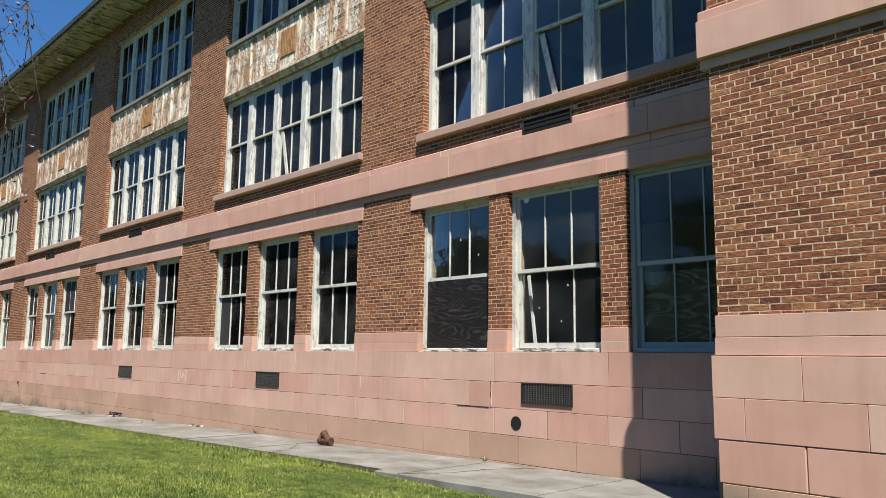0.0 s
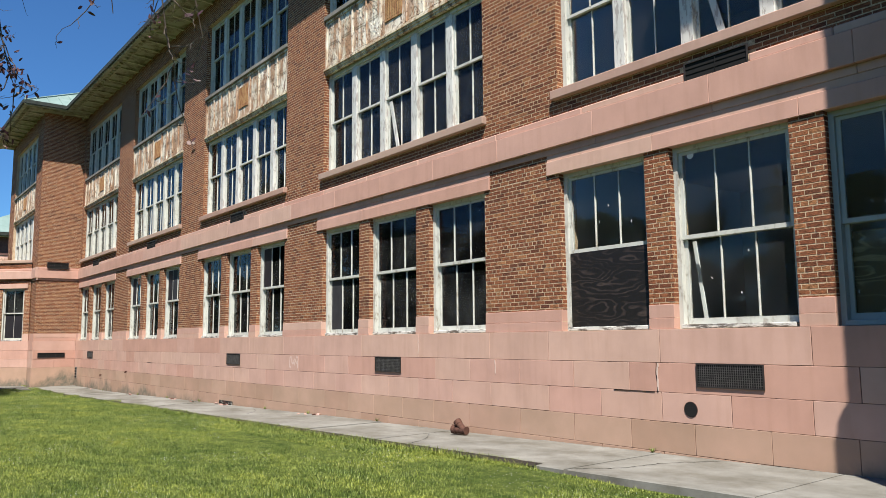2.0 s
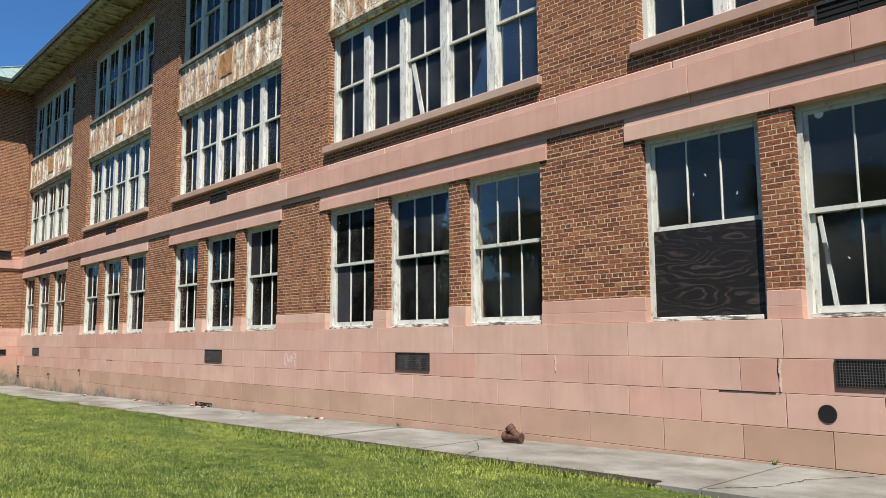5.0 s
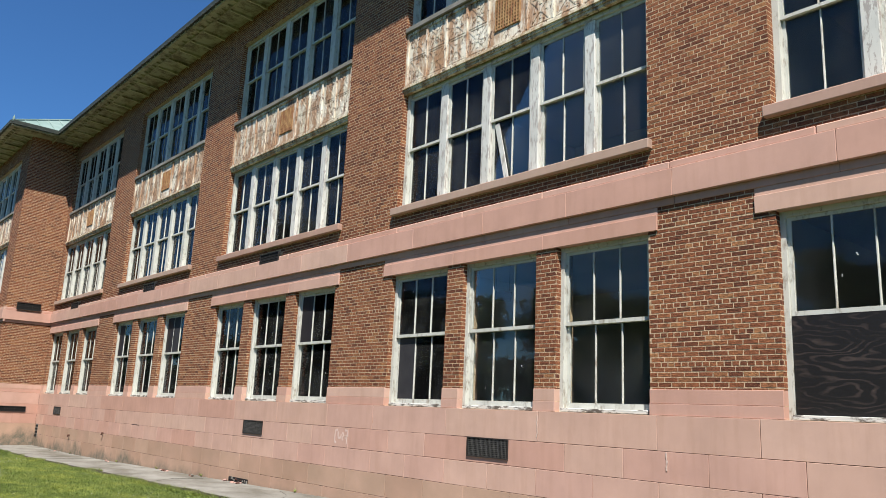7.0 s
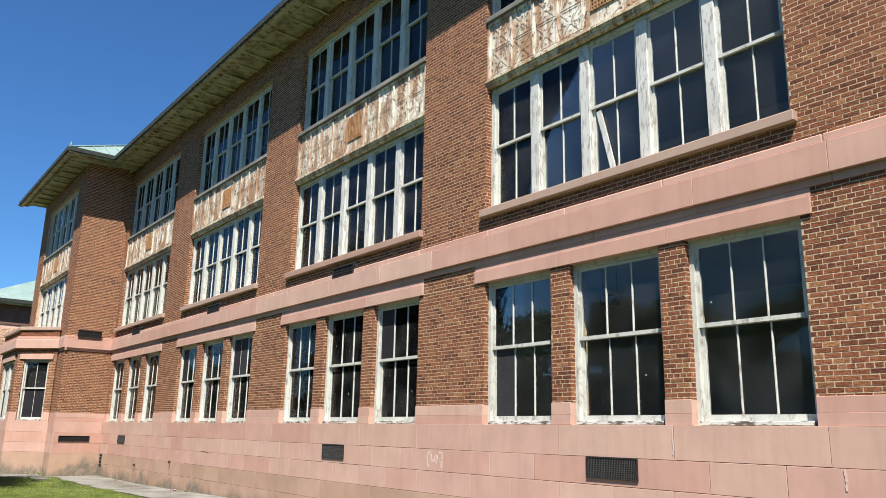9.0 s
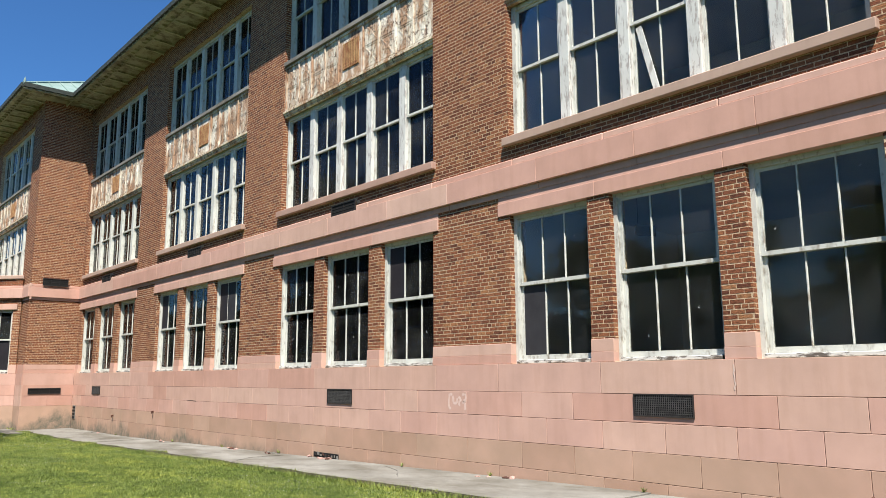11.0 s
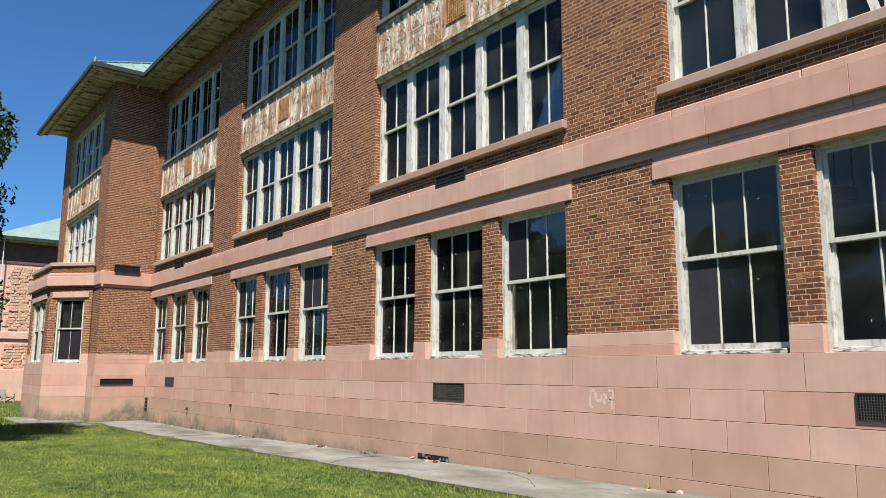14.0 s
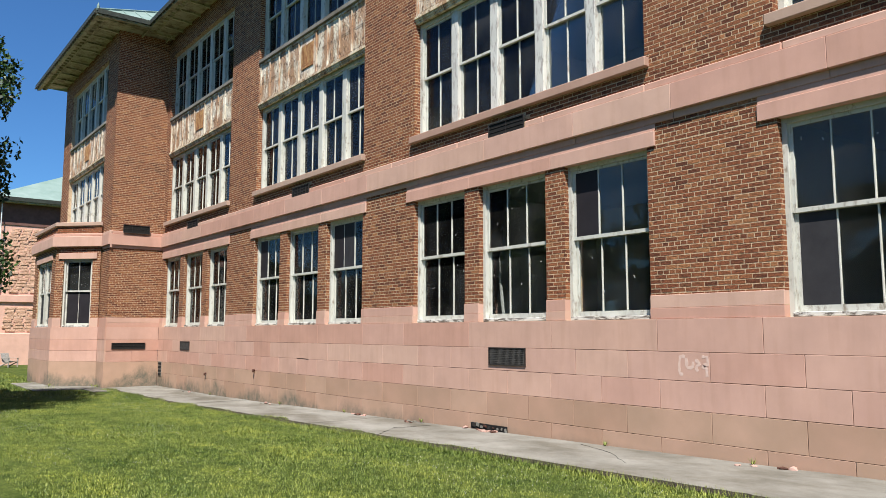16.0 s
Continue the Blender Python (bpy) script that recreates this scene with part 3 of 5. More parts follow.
def wall_front():
    w = thing("wall_front", pose(0, 0, 0), "long three-storey brown brick wall on a pink stone base", "wall", kind="structure")
    D0, D1 = 0.0006, 0.42
    rows = [(D0, D1, END0, END1, -1.2, Z_BASE)]
    rects, jambs = [], []
    # piers of the lowest storey
    edges = [END0]
    for c in BAYS:
        for a, b in bay_openings(c):
            edges += [max(a, END0 + 0.15), b]
    edges.append(END1)
    for a, b in zip(edges[::2], edges[1::2]):
        if b - a > 0.02:
            rows.append((D0, D1, a + 0.0006, b - 0.0006, Z_BASE, Z_LINT0))
            rects.append((a, b, Z_BRICK, Z_LINT0))
            jambs.append((0.0, 0.23, Z_BRICK, Z_LINT0, a, -1))
            jambs.append((0.0, 0.23, Z_BRICK, Z_LINT0, b, 1))
    rows.append((D0, D1, END0, END1, Z_LINT0 + 0.005, Z_SILL1))
    # piers of the upper storeys
    up = [END0]
    for c in BAYS:
        up += [max(c + UPPER - BIG, END0 + 0.15), c + UPPER + BIG]
    up.append(END1)
    for a, b in zip(up[::2], up[1::2]):
        rows.append((D0, D1, a + 0.0006, b - 0.0006, Z_SILL1, Z_HEAD2))
        rects.append((a, b, Z_SILL1, Z_HEAD2))
        jambs.append((0.0, 0.23, Z_SILL1, Z_HEAD2, a, -1))
        jambs.append((0.0, 0.23, Z_SILL1, Z_HEAD2, b, 1))
    for c in BAYS:
        rows.append((0.16, D1, max(c + UPPER - BIG, END0 + 0.15), c + UPPER + BIG, Z_HEAD1, Z_SILL2))
    rows.append((D0, D1, END0, END1, Z_HEAD2, Z_SOFFIT))
    rects.append((END0, END1, Z_HEAD2, Z_SOFFIT))
    rects.append((END0, END1, Z_BAND2 - 0.03, Z_SILL1))
    rects.append((END0, END1, Z_LINT0, Z_BAND0 - 0.06))
    part("mortar_core", boxes(*rows), MORTAR, w, "pale mortar joints")
    items = brick_boxes(rects, jambs, 5)
    # openings of the vents in the band keep clear of bricks
    items = [i for i in items if not any(abs(i[2] + i[3] - 2 * c) < 1.05 and 5.15 < i[4] < 5.62 for c in BAYS if c != 0.0)]
    near = [i for i in items if -5.3 < i[2] and i[3] < -3.0 and Z_BRICK - 0.01 <= i[4] < 3.45 and i[1] - i[0] < 0.06 and i[0] < 0.01]
    near = near[:300]
    chosen = set(near)
    add_bricks([i for i in items if i not in chosen], w)
    LATE_BRICKS.append((near, w))
    return w


wall = wall_front()


def stone_row(parent, y0, y1, z0, z1, x, widths, seed, mat=None, name="stone_block", depth=0.10, gap=0.002, bev=0.003):
    """Blocks side by side along the wall, with open joints."""
    rnd = random.Random(seed)
    y = y0
    while y < y1 - 0.05:
        w = rnd.uniform(*widths)
        e = y + w if y1 - (y + w) > widths[0] * 0.6 else y1
        d = rnd.uniform(-0.004, 0.004)
        part(name, bevelled(boxes((x + d, x + depth, y + gap, e - gap, z0 + gap, z1 - gap)), bev), mat or PINK, parent)
        y = e


ROWS_Z = [(-0.9, 0.45, (1.0, 1.7)), (0.45, 0.86, (0.9, 1.5)), (0.86, 1.295, (1.0, 1.6)), (1.295, 1.77, (2.0, 3.1))]
BOND = [
    (1.285, 1.77, (-3.32, -1.11, 1.13, 3.38), False),
    (0.865, 1.285, (-2.75, -1.66, 1.70, 2.83), True),
    (0.445, 0.865, (-3.34, -2.21, -1.08, 0.02, 1.13, 2.27, 3.39), False),
    (0.02, 0.445, (-2.71, -1.60, -0.52, 0.60, 1.70, 2.84), True),
    (-0.9, 0.02, (-3.34, -2.21, -1.08, 0.02, 1.13, 2.27, 3.39), False),
]


def bonded_base(parent):
    """Five courses of ashlar whose joints repeat from bay to bay; every other course breaks on the pier's middle."""
    rnd = random.Random(12)
    part("joint_mortar", boxes((-0.047, 0.0, END0, END1, -0.9, Z_BASE - 0.004)), DARKJOINT, parent, "dark weathered mortar in the stone joints")
    mids = [(a + b) / 2 for a, b in zip(BAYS, BAYS[1:])]
    for n, (z0, z1, joints, middle) in enumerate(BOND):
        ys = sorted({END0, END1, *(c + j for c in BAYS for j in joints), *(mids if middle else ())})
        ys = [y for y in ys if END0 <= y <= END1]
        for a, b in zip(ys, ys[1:]):
            if b - a < 0.15:
                continue
            d = rnd.uniform(-0.0015, 0.0015)
            g, h = rnd.uniform(0.0045, 0.0080), rnd.uniform(0.0035, 0.0075)
            block = bevelled(boxes((-0.055 + d, -0.02, a + g, b - 0.0025, z0 + h, z1 - 0.0012)), 0.003)
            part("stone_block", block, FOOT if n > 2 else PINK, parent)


bonded_base(wall)


def pier_stones(parent, spans):
    for n, (a, b) in enumerate(spans):
        part("pier_stone", bevelled(boxes((-0.03, 0.24, a, b, Z_BASE + 0.003, 1.931)), 0.003), PINK, parent)
        part("pier_stone", bevelled(boxes((-0.022, 0.24, a, b, 1.933, Z_BRICK)), 0.005), PINK, parent)


spans = []
e = [END0]
for c in BAYS:
    for a, b in bay_openings(c):
        e += [max(a, END0 + 0.15), b]
e.append(END1)
spans = [(a, b) for a, b in zip(e[::2], e[1::2]) if b - a > 0.2]
pier_stones(wall, spans)

for n, c in enumerate(BAYS):
    # lintel in three stones
    for a, b in ((c - 3.35, c - 1.12), (c - 1.12, c + 1.14), (c + 1.14, c + 3.35)):
        a = max(a, END0)
        part("lintel", bevelled(boxes((-0.035, 0.30, a + 0.002, b - 0.002, Z_LINT0, Z_LINT1)), 0.006), PINK, wall)
    part("lintel_back", bevelled(boxes((-0.012, 0.10, max(c - 3.35, END0), c + 3.35, Z_LINT1 + 0.003, Z_BAND0 - 0.118)), 0.004), PINK, wall)
    part("stone_sill", bevelled(boxes((-0.11, 0.17, max(c + UPPER - 3.21, END0), c + UPPER + 3.21, Z_SILL0, Z_SILL1 - 0.002)), 0.012), SILLSTONE, wall)


def band(parent, y0, y1, seed, cuts=()):
    rnd = random.Random(seed)
    part("joint_mortar", boxes((-0.080, 0.0, y0 + 0.01, y1 - 0.01, Z_BAND0 + 0.004, Z_BAND1 - 0.004)), DARKJOINT, parent)
    y = y0
    while y < y1 - 0.05:
        e2 = y + rnd.uniform(1.9, 2.5)
        e2 = y1 if y1 - e2 < 1.0 else e2
        part("band_stone", bevelled(boxes((-0.09, 0.05, y + 0.002, e2 - 0.002, Z_BAND0, Z_BAND1)), 0.006), PINK, parent)
        part("band_foot", bevelled(boxes((-0.022, 0.05, y + 0.003, e2 - 0.003, Z_BAND0 - 0.115, Z_BAND0 - 0.002)), 0.006), PINK, parent)
        y = e2
    y = y0
    while y < y1 - 0.05:
        e2 = y + rnd.uniform(1.9, 2.5)
        e2 = y1 if y1 - e2 < 1.0 else e2
        spans = [(y, e2)]
        for ca, cb in cuts:
            spans = [s for a, b in spans for s in ((a, min(b, ca)), (max(a, cb), b)) if s[1] - s[0] > 0.03]
        for a, b in spans:
            part("band_cap", bevelled(boxes((-0.058, 0.05, a + 0.003, b - 0.003, Z_BAND1 + 0.001, Z_BAND2)), 0.015), PINK, parent)
        y = e2


band(wall, END0, END1, 31, [(c - 0.5, c + 0.5) for c in BAYS if c != 0.0])


# ---- vents in the base and in the band ----
def grille_vent(y, z0, z1, w, nx, nz, label, x=-0.062, wire=None):
    v = thing("wall_vent", pose(x, y, (z0 + z1) / 2), label, "vent", "wall vents")
    h = (z1 - z0) / 2
    part("frame", boxes((0, 0.02, -w, w, h - 0.02, h), (0, 0.02, -w, w, -h, -h + 0.02), (0, 0.02, -w, -w + 0.02, -h + 0.02, h - 0.02), (0, 0.02, w - 0.02, w, -h + 0.02, h - 0.02)), DARKMETAL, v)
    part("backing", boxes((0.018, 0.024, -w + 0.02, w - 0.02, -h + 0.02, h - 0.02)), DEPTH_BLACK, v)
    bars = [(0.006, 0.012, -w + 0.02 + i * (2 * w - 0.04) / nx - 0.004, -w + 0.02 + i * (2 * w - 0.04) / nx + 0.004, -h + 0.02, h - 0.02) for i in range(1, nx)]
    bars += [(0.010, 0.016, -w + 0.02, w - 0.02, -h + 0.02 + i * (2 * h - 0.04) / nz - 0.004, -h + 0.02 + i * (2 * h - 0.04) / nz + 0.004) for i in range(1, nz)]
    part("wire_mesh", boxes(*bars), wire or DARKMETAL, v)
    return v


for c in BAYS[:3]:
    grille_vent(c + 0.03, 0.96, 1.29, 0.5, 30, 9, "dark rusted wire-mesh vent set in the pink stone base", x=-0.078, wire=WIRE)
grille_vent(25.55, 0.94, 1.25, 0.48, 24, 8, "dark rusted wire-mesh vent set in the pink stone base", x=-0.078, wire=WIRE)
for n, c in enumerate(BAYS):
    if n == 1:
        continue
    grille_vent(c, 5.17, 5.6, 0.5, 2 if n < 3 else 6, 5, "dark metal louvre vent set in the stone band", x=-0.075, wire=DEPTH_BLACK if n == 0 else None)


# ---- windows ----
def sash(name, parent, x, y0, y1, z0, z1, panes, mat, stile=0.055, top=0.05, bottom=0.075, bar=0.022, boards=None):
    s = part(name, boxes((x, x + 0.045, y0, y0 + stile, z0, z1), (x, x + 0.045, y1 - stile, y1, z0, z1),
                         (x + 0.001, x + 0.044, y0 + stile, y1 - stile, z0, z0 + bottom), (x + 0.001, x + 0.044, y0 + stile, y1 - stile, z1 - top, z1)), mat, parent)
    step = (y1 - y0 - 2 * stile) / panes
    for k in range(1, panes):
        y = y0 + stile + k * step
        part("glazing_bar", bevelled(boxes((x + 0.004, x + 0.040, y - bar / 2, y + bar / 2, z0 + bottom, z1 - top)), 0.004), mat, s)
    for k in range(panes):
        a, b = y0 + stile + k * step, y0 + stile + (k + 1) * step
        board = (boards or {}).get(k)
        g = part("pane", boxes((x + 0.020, x + 0.024, a + 0.002, b - 0.002, z0 + bottom, z1 - top)), GLASS, s)
        g.visible_shadow = False
        if board:
            part("board", boxes((x + 0.008, x + 0.016, a + 0.006, b - 0.006, z0 + bottom, z1 - top)), board, s, "dark board in place of the glass")
    return s


def low_window(c, label, mat=None, boards_up=None, boards_low=None, ply=False, meet=3.18, blind=None, width=1.76, panes=3, m=None, stick=False, backing=False):
    """A tall double-hung window in its opening, its foot at the origin."""
    mat = mat or PAINT
    w = thing("sash_window", m or pose(0.11, c, Z_BASE), label, "window", "tall windows of the lowest storey")
    h = Z_LINT0 - Z_BASE
    f = width / 2
    fr = 0.07
    part("frame", boxes((0, 0.16, -f, -f + fr, 0.0, h), (0, 0.16, f - fr, f, 0.0, h), (0.001, 0.16, -f + fr, f - fr, h - fr, h - 0.002)), mat, w)
    part("window_sill", bevelled(boxes((-0.07, 0.16, -f + fr + 0.002, f - fr - 0.002, 0.003, 0.065)), 0.008), SILLPAINT if mat is PAINT else mat, w, "peeling white wooden sill")
    mz = meet - Z_BASE
    sash("upper_sash", w, 0.045, -f + fr + 0.002, f - fr - 0.002, mz - 0.03, h - fr - 0.004, panes, mat, boards=boards_up, bottom=0.06)
    if ply:
        part("plywood_panel", boxes((0.03, 0.045, -f + fr + 0.01, f - fr - 0.01, 0.07, mz - 0.035)), PLY, w, "dark weathered plywood sheet with wavy grain")
    else:
        sash("lower_sash", w, 0.095, -f + fr + 0.002, f - fr - 0.002, 0.068, mz + 0.015, panes, mat, boards=boards_low, bottom=0.085, top=0.05)
    if backing:
        part("inner_board", boxes((0.17, 0.182, -f + fr, f - fr, 0.07, mz - 0.12)), PLYBROWN, w, "brown plywood board behind the glass")
    if blind:
        part("blind", boxes((0.24, 0.245, -f + fr, f - fr, mz + blind, h - fr)), CURTAIN, w, "pale roller blind half drawn")
    flakes = random.Random(int(c * 100) + 5)
    bm = bmesh.new()
    for _ in range(flakes.randint(3, 8)):
        low = flakes.random() < 0.6 and not ply
        y, z = flakes.uniform(-f * 0.8, f * 0.8), flakes.uniform(0.3, mz - 0.2) if low else flakes.uniform(mz + 0.15, h - 0.3)
        x = 0.113 if low else 0.063
        q, e2 = flakes.uniform(0.004, 0.012), flakes.uniform(0.01, 0.05)
        lean = flakes.uniform(-0.03, 0.03)
        v = [bm.verts.new(p) for p in ((x, y - q, z), (x, y + q, z + 0.004), (x, y + q * 0.6 + lean, z + e2), (x, y - q + lean, z + e2 * 0.9))]
        v2 = [bm.verts.new(p.co - Vector((0.001, 0, 0))) for p in v]
        bm.faces.new(v2)
        for k in range(4):
            bm.faces.new((v[k], v[(k + 1) % 4], v2[(k + 1) % 4], v2[k]))
    part("tape_scrap", bm, GREYTAPE, w, "torn scraps of pale tape on the glass")
    if stick:
        bm = boxes((0.30, 0.33, -0.025, 0.025, 0, 1.2))
        bmesh.ops.rotate(bm, verts=bm.verts, cent=(0.3, 0, 0), matrix=Matrix.Rotation(radians(-7), 3, "X"))
        bmesh.ops.translate(bm, verts=bm.verts, vec=(0, f - 0.24, 0.10))
        part("prop_stick", bm, WHITESTRIP, w, "white stick leaning inside the pane")
    return w


WHITE_L = "tall white-painted double-hung window with three panes a sash, peeling sill"
SPECIAL = {
    (0, 1): dict(label="tall white double-hung window, lower half boarded with dark plywood", ply=True, meet=3.10),
    (0, 0): dict(label=WHITE_L, stick=True, meet=3.10),
    (0, -1): dict(label="tall double-hung window in the shaded corner, its paint toned grey-green for shade", mat=PAINT_SHADED, meet=3.05, backing=True),
    (1, 1): dict(label="tall white double-hung window with a black board in one lower pane", boards_low={2: GREYBOARD}),
    (1, 0): dict(label=WHITE_L),
    (1, -1): dict(label=WHITE_L),
    (2, 1): dict(label=WHITE_L),
    (2, 0): dict(label=WHITE_L, stick=True),
    (2, -1): dict(label="tall white double-hung window with a black board in one upper pane", boards_up={2: BLACK}),
    (3, 1): dict(label="tall white double-hung window with a dark boarded upper pane", boards_up={2: BLACK}),
    (3, 0): dict(label=WHITE_L, stick=True),
    (3, -1): dict(label="tall white double-hung window with a black board in one upper pane", boards_up={2: BLACK, 1: GREYBOARD}),
    (4, 1): dict(label=WHITE_L),
    (4, 0): dict(label=WHITE_L, stick=True),
    (4, -1): dict(label=WHITE_L),
}
for (b, k), opt in SPECIAL.items():
    c, width = BAYS[b] + LOW[k][0], LOW[k][1]
    if (b, k) == (0, -1):
        lo, hi = max(c - width / 2, END0 + 0.15), c + width / 2
        c, width = (lo + hi) / 2, hi - lo
    low_window(c, width=width, **opt)


def big_window(m, z0, z1, label, mat, mull=None, blind=0.0, open_unit=-1, boarded=()):
    """Five double-hung units between heavy mullions, filling a bay."""
    w = thing("window_group", m, label, "window", "five-part windows of the upper storeys")
    h = z1 - z0
    jam, mul = 0.09, 0.22
    mull = mull or mat
    part("frame", boxes((0, 0.17, -BIG, -BIG + jam, 0, h), (0, 0.17, BIG - jam, BIG, 0, h), (0.001, 0.17, -BIG + jam, BIG - jam, h - 0.08, h - 0.001), (-0.03, 0.17, -BIG + jam, BIG - jam, 0.001, 0.05)), mat, w)
    step = (2 * BIG - 2 * jam + mul) / 5
    uw = step - mul
    for k in range(5):
        y0 = -BIG + jam + k * step
        if k:
            part("mullion", bevelled(boxes((0.004, 0.17, y0 - mul + 0.002, y0 - 0.002, 0.05, h - 0.08)), 0.008), mull, w, "wide peeling white mullion")
        mz = h * 0.515
        sash("upper_sash", w, 0.045, y0, y0 + uw, mz - 0.03, h - 0.083, 2, mat, stile=0.05, bottom=0.05, boards={0: BLACK, 1: BLACK} if k in boarded else None)
        sash("lower_sash", w, 0.095, y0, y0 + uw, 0.052, mz + 0.02, 2, mat, stile=0.05, bottom=0.065, top=0.045)
        if k == open_unit:
            bm = boxes((0.070, 0.088, -0.055, 0.055, 0, 1.22))
            bmesh.ops.rotate(bm, verts=bm.verts, cent=(0.08, 0, 0), matrix=Matrix.Rotation(radians(-14), 3, "X"))
            bmesh.ops.translate(bm, verts=bm.verts, vec=(0, y0 + uw * 0.58, 0.07))
            part("loose_strip", bm, PAINT_BAD, w, "loose white strip leaning inside the pane")
        if blind:
            part("blind", boxes((0.26, 0.265, y0, y0 + uw * 0.45, 0.06, h - 0.1)), CURTAIN, w, "pale drawn curtain")
    return w


for n, c in enumerate(BAYS):
    big_window(pose(0.15, c + UPPER, Z_SILL1), 0, Z_HEAD1 - Z_SILL1, "five-part white wooden window with peeling mullions above a stone sill", PAINT, PAINT_BAD if n < 3 else PAINT, blind=1.0 if n >= 3 else 0, open_unit=2 if n in (0, 1) else -1)
    big_window(pose(0.15, c + UPPER, Z_SILL2), 0, Z_HEAD2 - Z_SILL2, "five-part weathered window of the top storey under the eaves", PAINT, blind=1.0 if n >= 2 else 0, boarded=(4,) if n == 1 else ())


# ---- spandrel panels between the upper storeys ----
def spandrel(m):
    s = thing("spandrel_panel", m, "pressed-metal spandrel panel, white paint flaking to rust, rusty grille amid", "panel", "spandrel panels")
    h = Z_PAN1 - Z_PAN0
    part("backing", boxes((0.0, 0.06, -BIG, BIG, 0, h)), PANEL, s)
    part("lower_cornice", boxes((-0.075, 0.06, -BIG - 0.015, BIG + 0.015, -0.055, -0.003), (-0.045, 0.06, -BIG, BIG, -0.105, -0.056), (-0.02, 0.06, -BIG, BIG, -0.16, -0.106)), CORNICE, s, "rust-streaked metal cornice")
    part("upper_sill", bevelled(boxes((-0.09, 0.10, -BIG, BIG, h + 0.003, h + 0.125)), 0.012), CONCRETE, s, "grey weathered sill")
    part("edge_bead", boxes((-0.03, -0.001, -BIG, BIG, h - 0.07, h - 0.005), (-0.03, -0.001, -BIG, BIG, 0.005, 0.06), (-0.03, -0.001, -BIG, -BIG + 0.07, 0.061, h - 0.071), (-0.03, -0.001, BIG - 0.07, BIG, 0.061, h - 0.071)), PANEL, s)
    cw = (BIG - 0.07 - 0.52) / 4
    for side in (-1, 1):
        for k in range(4):
            for r in range(2):
                bm = bmesh.new()
                a, bz = cw * 0.40, (h - 0.16) / 4 * 0.86
                for sgn in (-1, 1):
                    pts = [(-a, -bz * sgn), (-a * 0.80, -bz * sgn), (a, bz * sgn), (a * 0.80, bz * sgn)]
                    q = [bm.verts.new((x, py, pz)) for x in (-0.006, 0.0) for py, pz in pts]
                    for f in ((0, 1, 2, 3), (0, 1, 5, 4), (1, 2, 6, 5), (2, 3, 7, 6), (3, 0, 4, 7)):
                        bm.faces.new([q[i] for i in f])
                # a raised boss amid and rim strips
                box(bm, -0.007, 0.0, -0.05, 0.05, -0.05, 0.05)
                box(bm, -0.006, 0.0, -a, a, bz, bz + 0.025)
                box(bm, -0.006, 0.0, -a, a, -bz - 0.025, -bz)
                for sy in (-1, 1):
                    box(bm, -0.007, 0.0, sy * a * 0.55 - 0.03, sy * a * 0.55 + 0.03, -0.03, 0.03)
                    box(bm, -0.007, 0.0, -0.03, 0.03, sy * bz * 0.6 - 0.03, sy * bz * 0.6 + 0.03)
                bmesh.ops.translate(bm, verts=bm.verts, vec=(-0.0015, side * (0.52 + cw * (k + 0.5)), 0.08 + (h - 0.16) * (0.25 + 0.5 * r)))
                part("ornament_tile", bm, PANEL, s)
            part("rib", bevelled(boxes((-0.035, -0.001, side * (0.52 + cw * k) - 0.03, side * (0.52 + cw * k) + 0.03, 0.061, h - 0.071)), 0.006), PANEL, s)
    bars = [(-0.03, -0.001, -0.32 + i * 0.071 - 0.010, -0.32 + i * 0.071 + 0.010, 0.34, h - 0.3) for i in range(10)]
    bars += [(-0.024, -0.001, -0.33, 0.33, 0.34 + i * 0.072 - 0.010, 0.34 + i * 0.072 + 0.010) for i in range(10)]
    part("grille", boxes(*bars, (-0.012, -0.0008, -0.34, 0.34, 0.32, h - 0.28)), RUST, s, "rust-brown lattice grille")
    return s


first = spandrel(pose(0.05, BAYS[0] + UPPER, Z_PAN0))
for c in BAYS[1:]:
    copy_thing(first, pose(0.05, c + UPPER, Z_PAN0))


# ---- end pavilions ----
def pavilion_front(name, y0, y1, x, label, windows=True, seed=7, late=False):
    w = thing(name, pose(x, 0, 0), label, "wall", kind="structure")
    c = (y0 + y1) / 2
    rects, core = [], []
    if windows:
        core += [(0.0006, 0.42, y0, y1, -1.2, Z_SILL1), (0.0006, 0.42, y0, c - BIG, Z_SILL1, Z_HEAD2), (0.0006, 0.42, c + BIG, y1, Z_SILL1, Z_HEAD2), (0.16, 0.42, c - BIG, c + BIG, Z_HEAD1, Z_SILL2), (0.0006, 0.42, y0, y1, Z_HEAD2, Z_SOFFIT)]
        rects += [(y0, c - BIG, Z_SILL1, Z_HEAD2), (c + BIG, y1, Z_SILL1, Z_HEAD2), (y0, y1, Z_HEAD2, Z_SOFFIT), (y0, y1, Z_BAND2 - 0.03, Z_SILL1)]
    else:
        core += [(0.0006, 0.42, y0, y1, -1.2, Z_SOFFIT)]
        rects += [(y0, y1, Z_BAND2 - 0.03, Z_SOFFIT)]
    rects += [(y0, y1, Z_BRICK, Z_BAND0 + 0.05)]
    core = [(a, b, max(p, y0 + 0.004), min(q, y1 - 0.004), u, v) for a, b, p, q, u, v in core]
    part("mortar_core", boxes(*core), MORTAR, w, "pale mortar joints")
    items = brick_boxes(rects, [], seed)
    if late:
        near = [i for i in items if i[3] > y1 - 1.75 and 2.6 < i[4] < 5.0][:300]
        chosen = set(near)
        LATE_BRICKS.append((near, w))
        items = [i for i in items if i not in chosen]
    add_bricks(items, w)
    return w


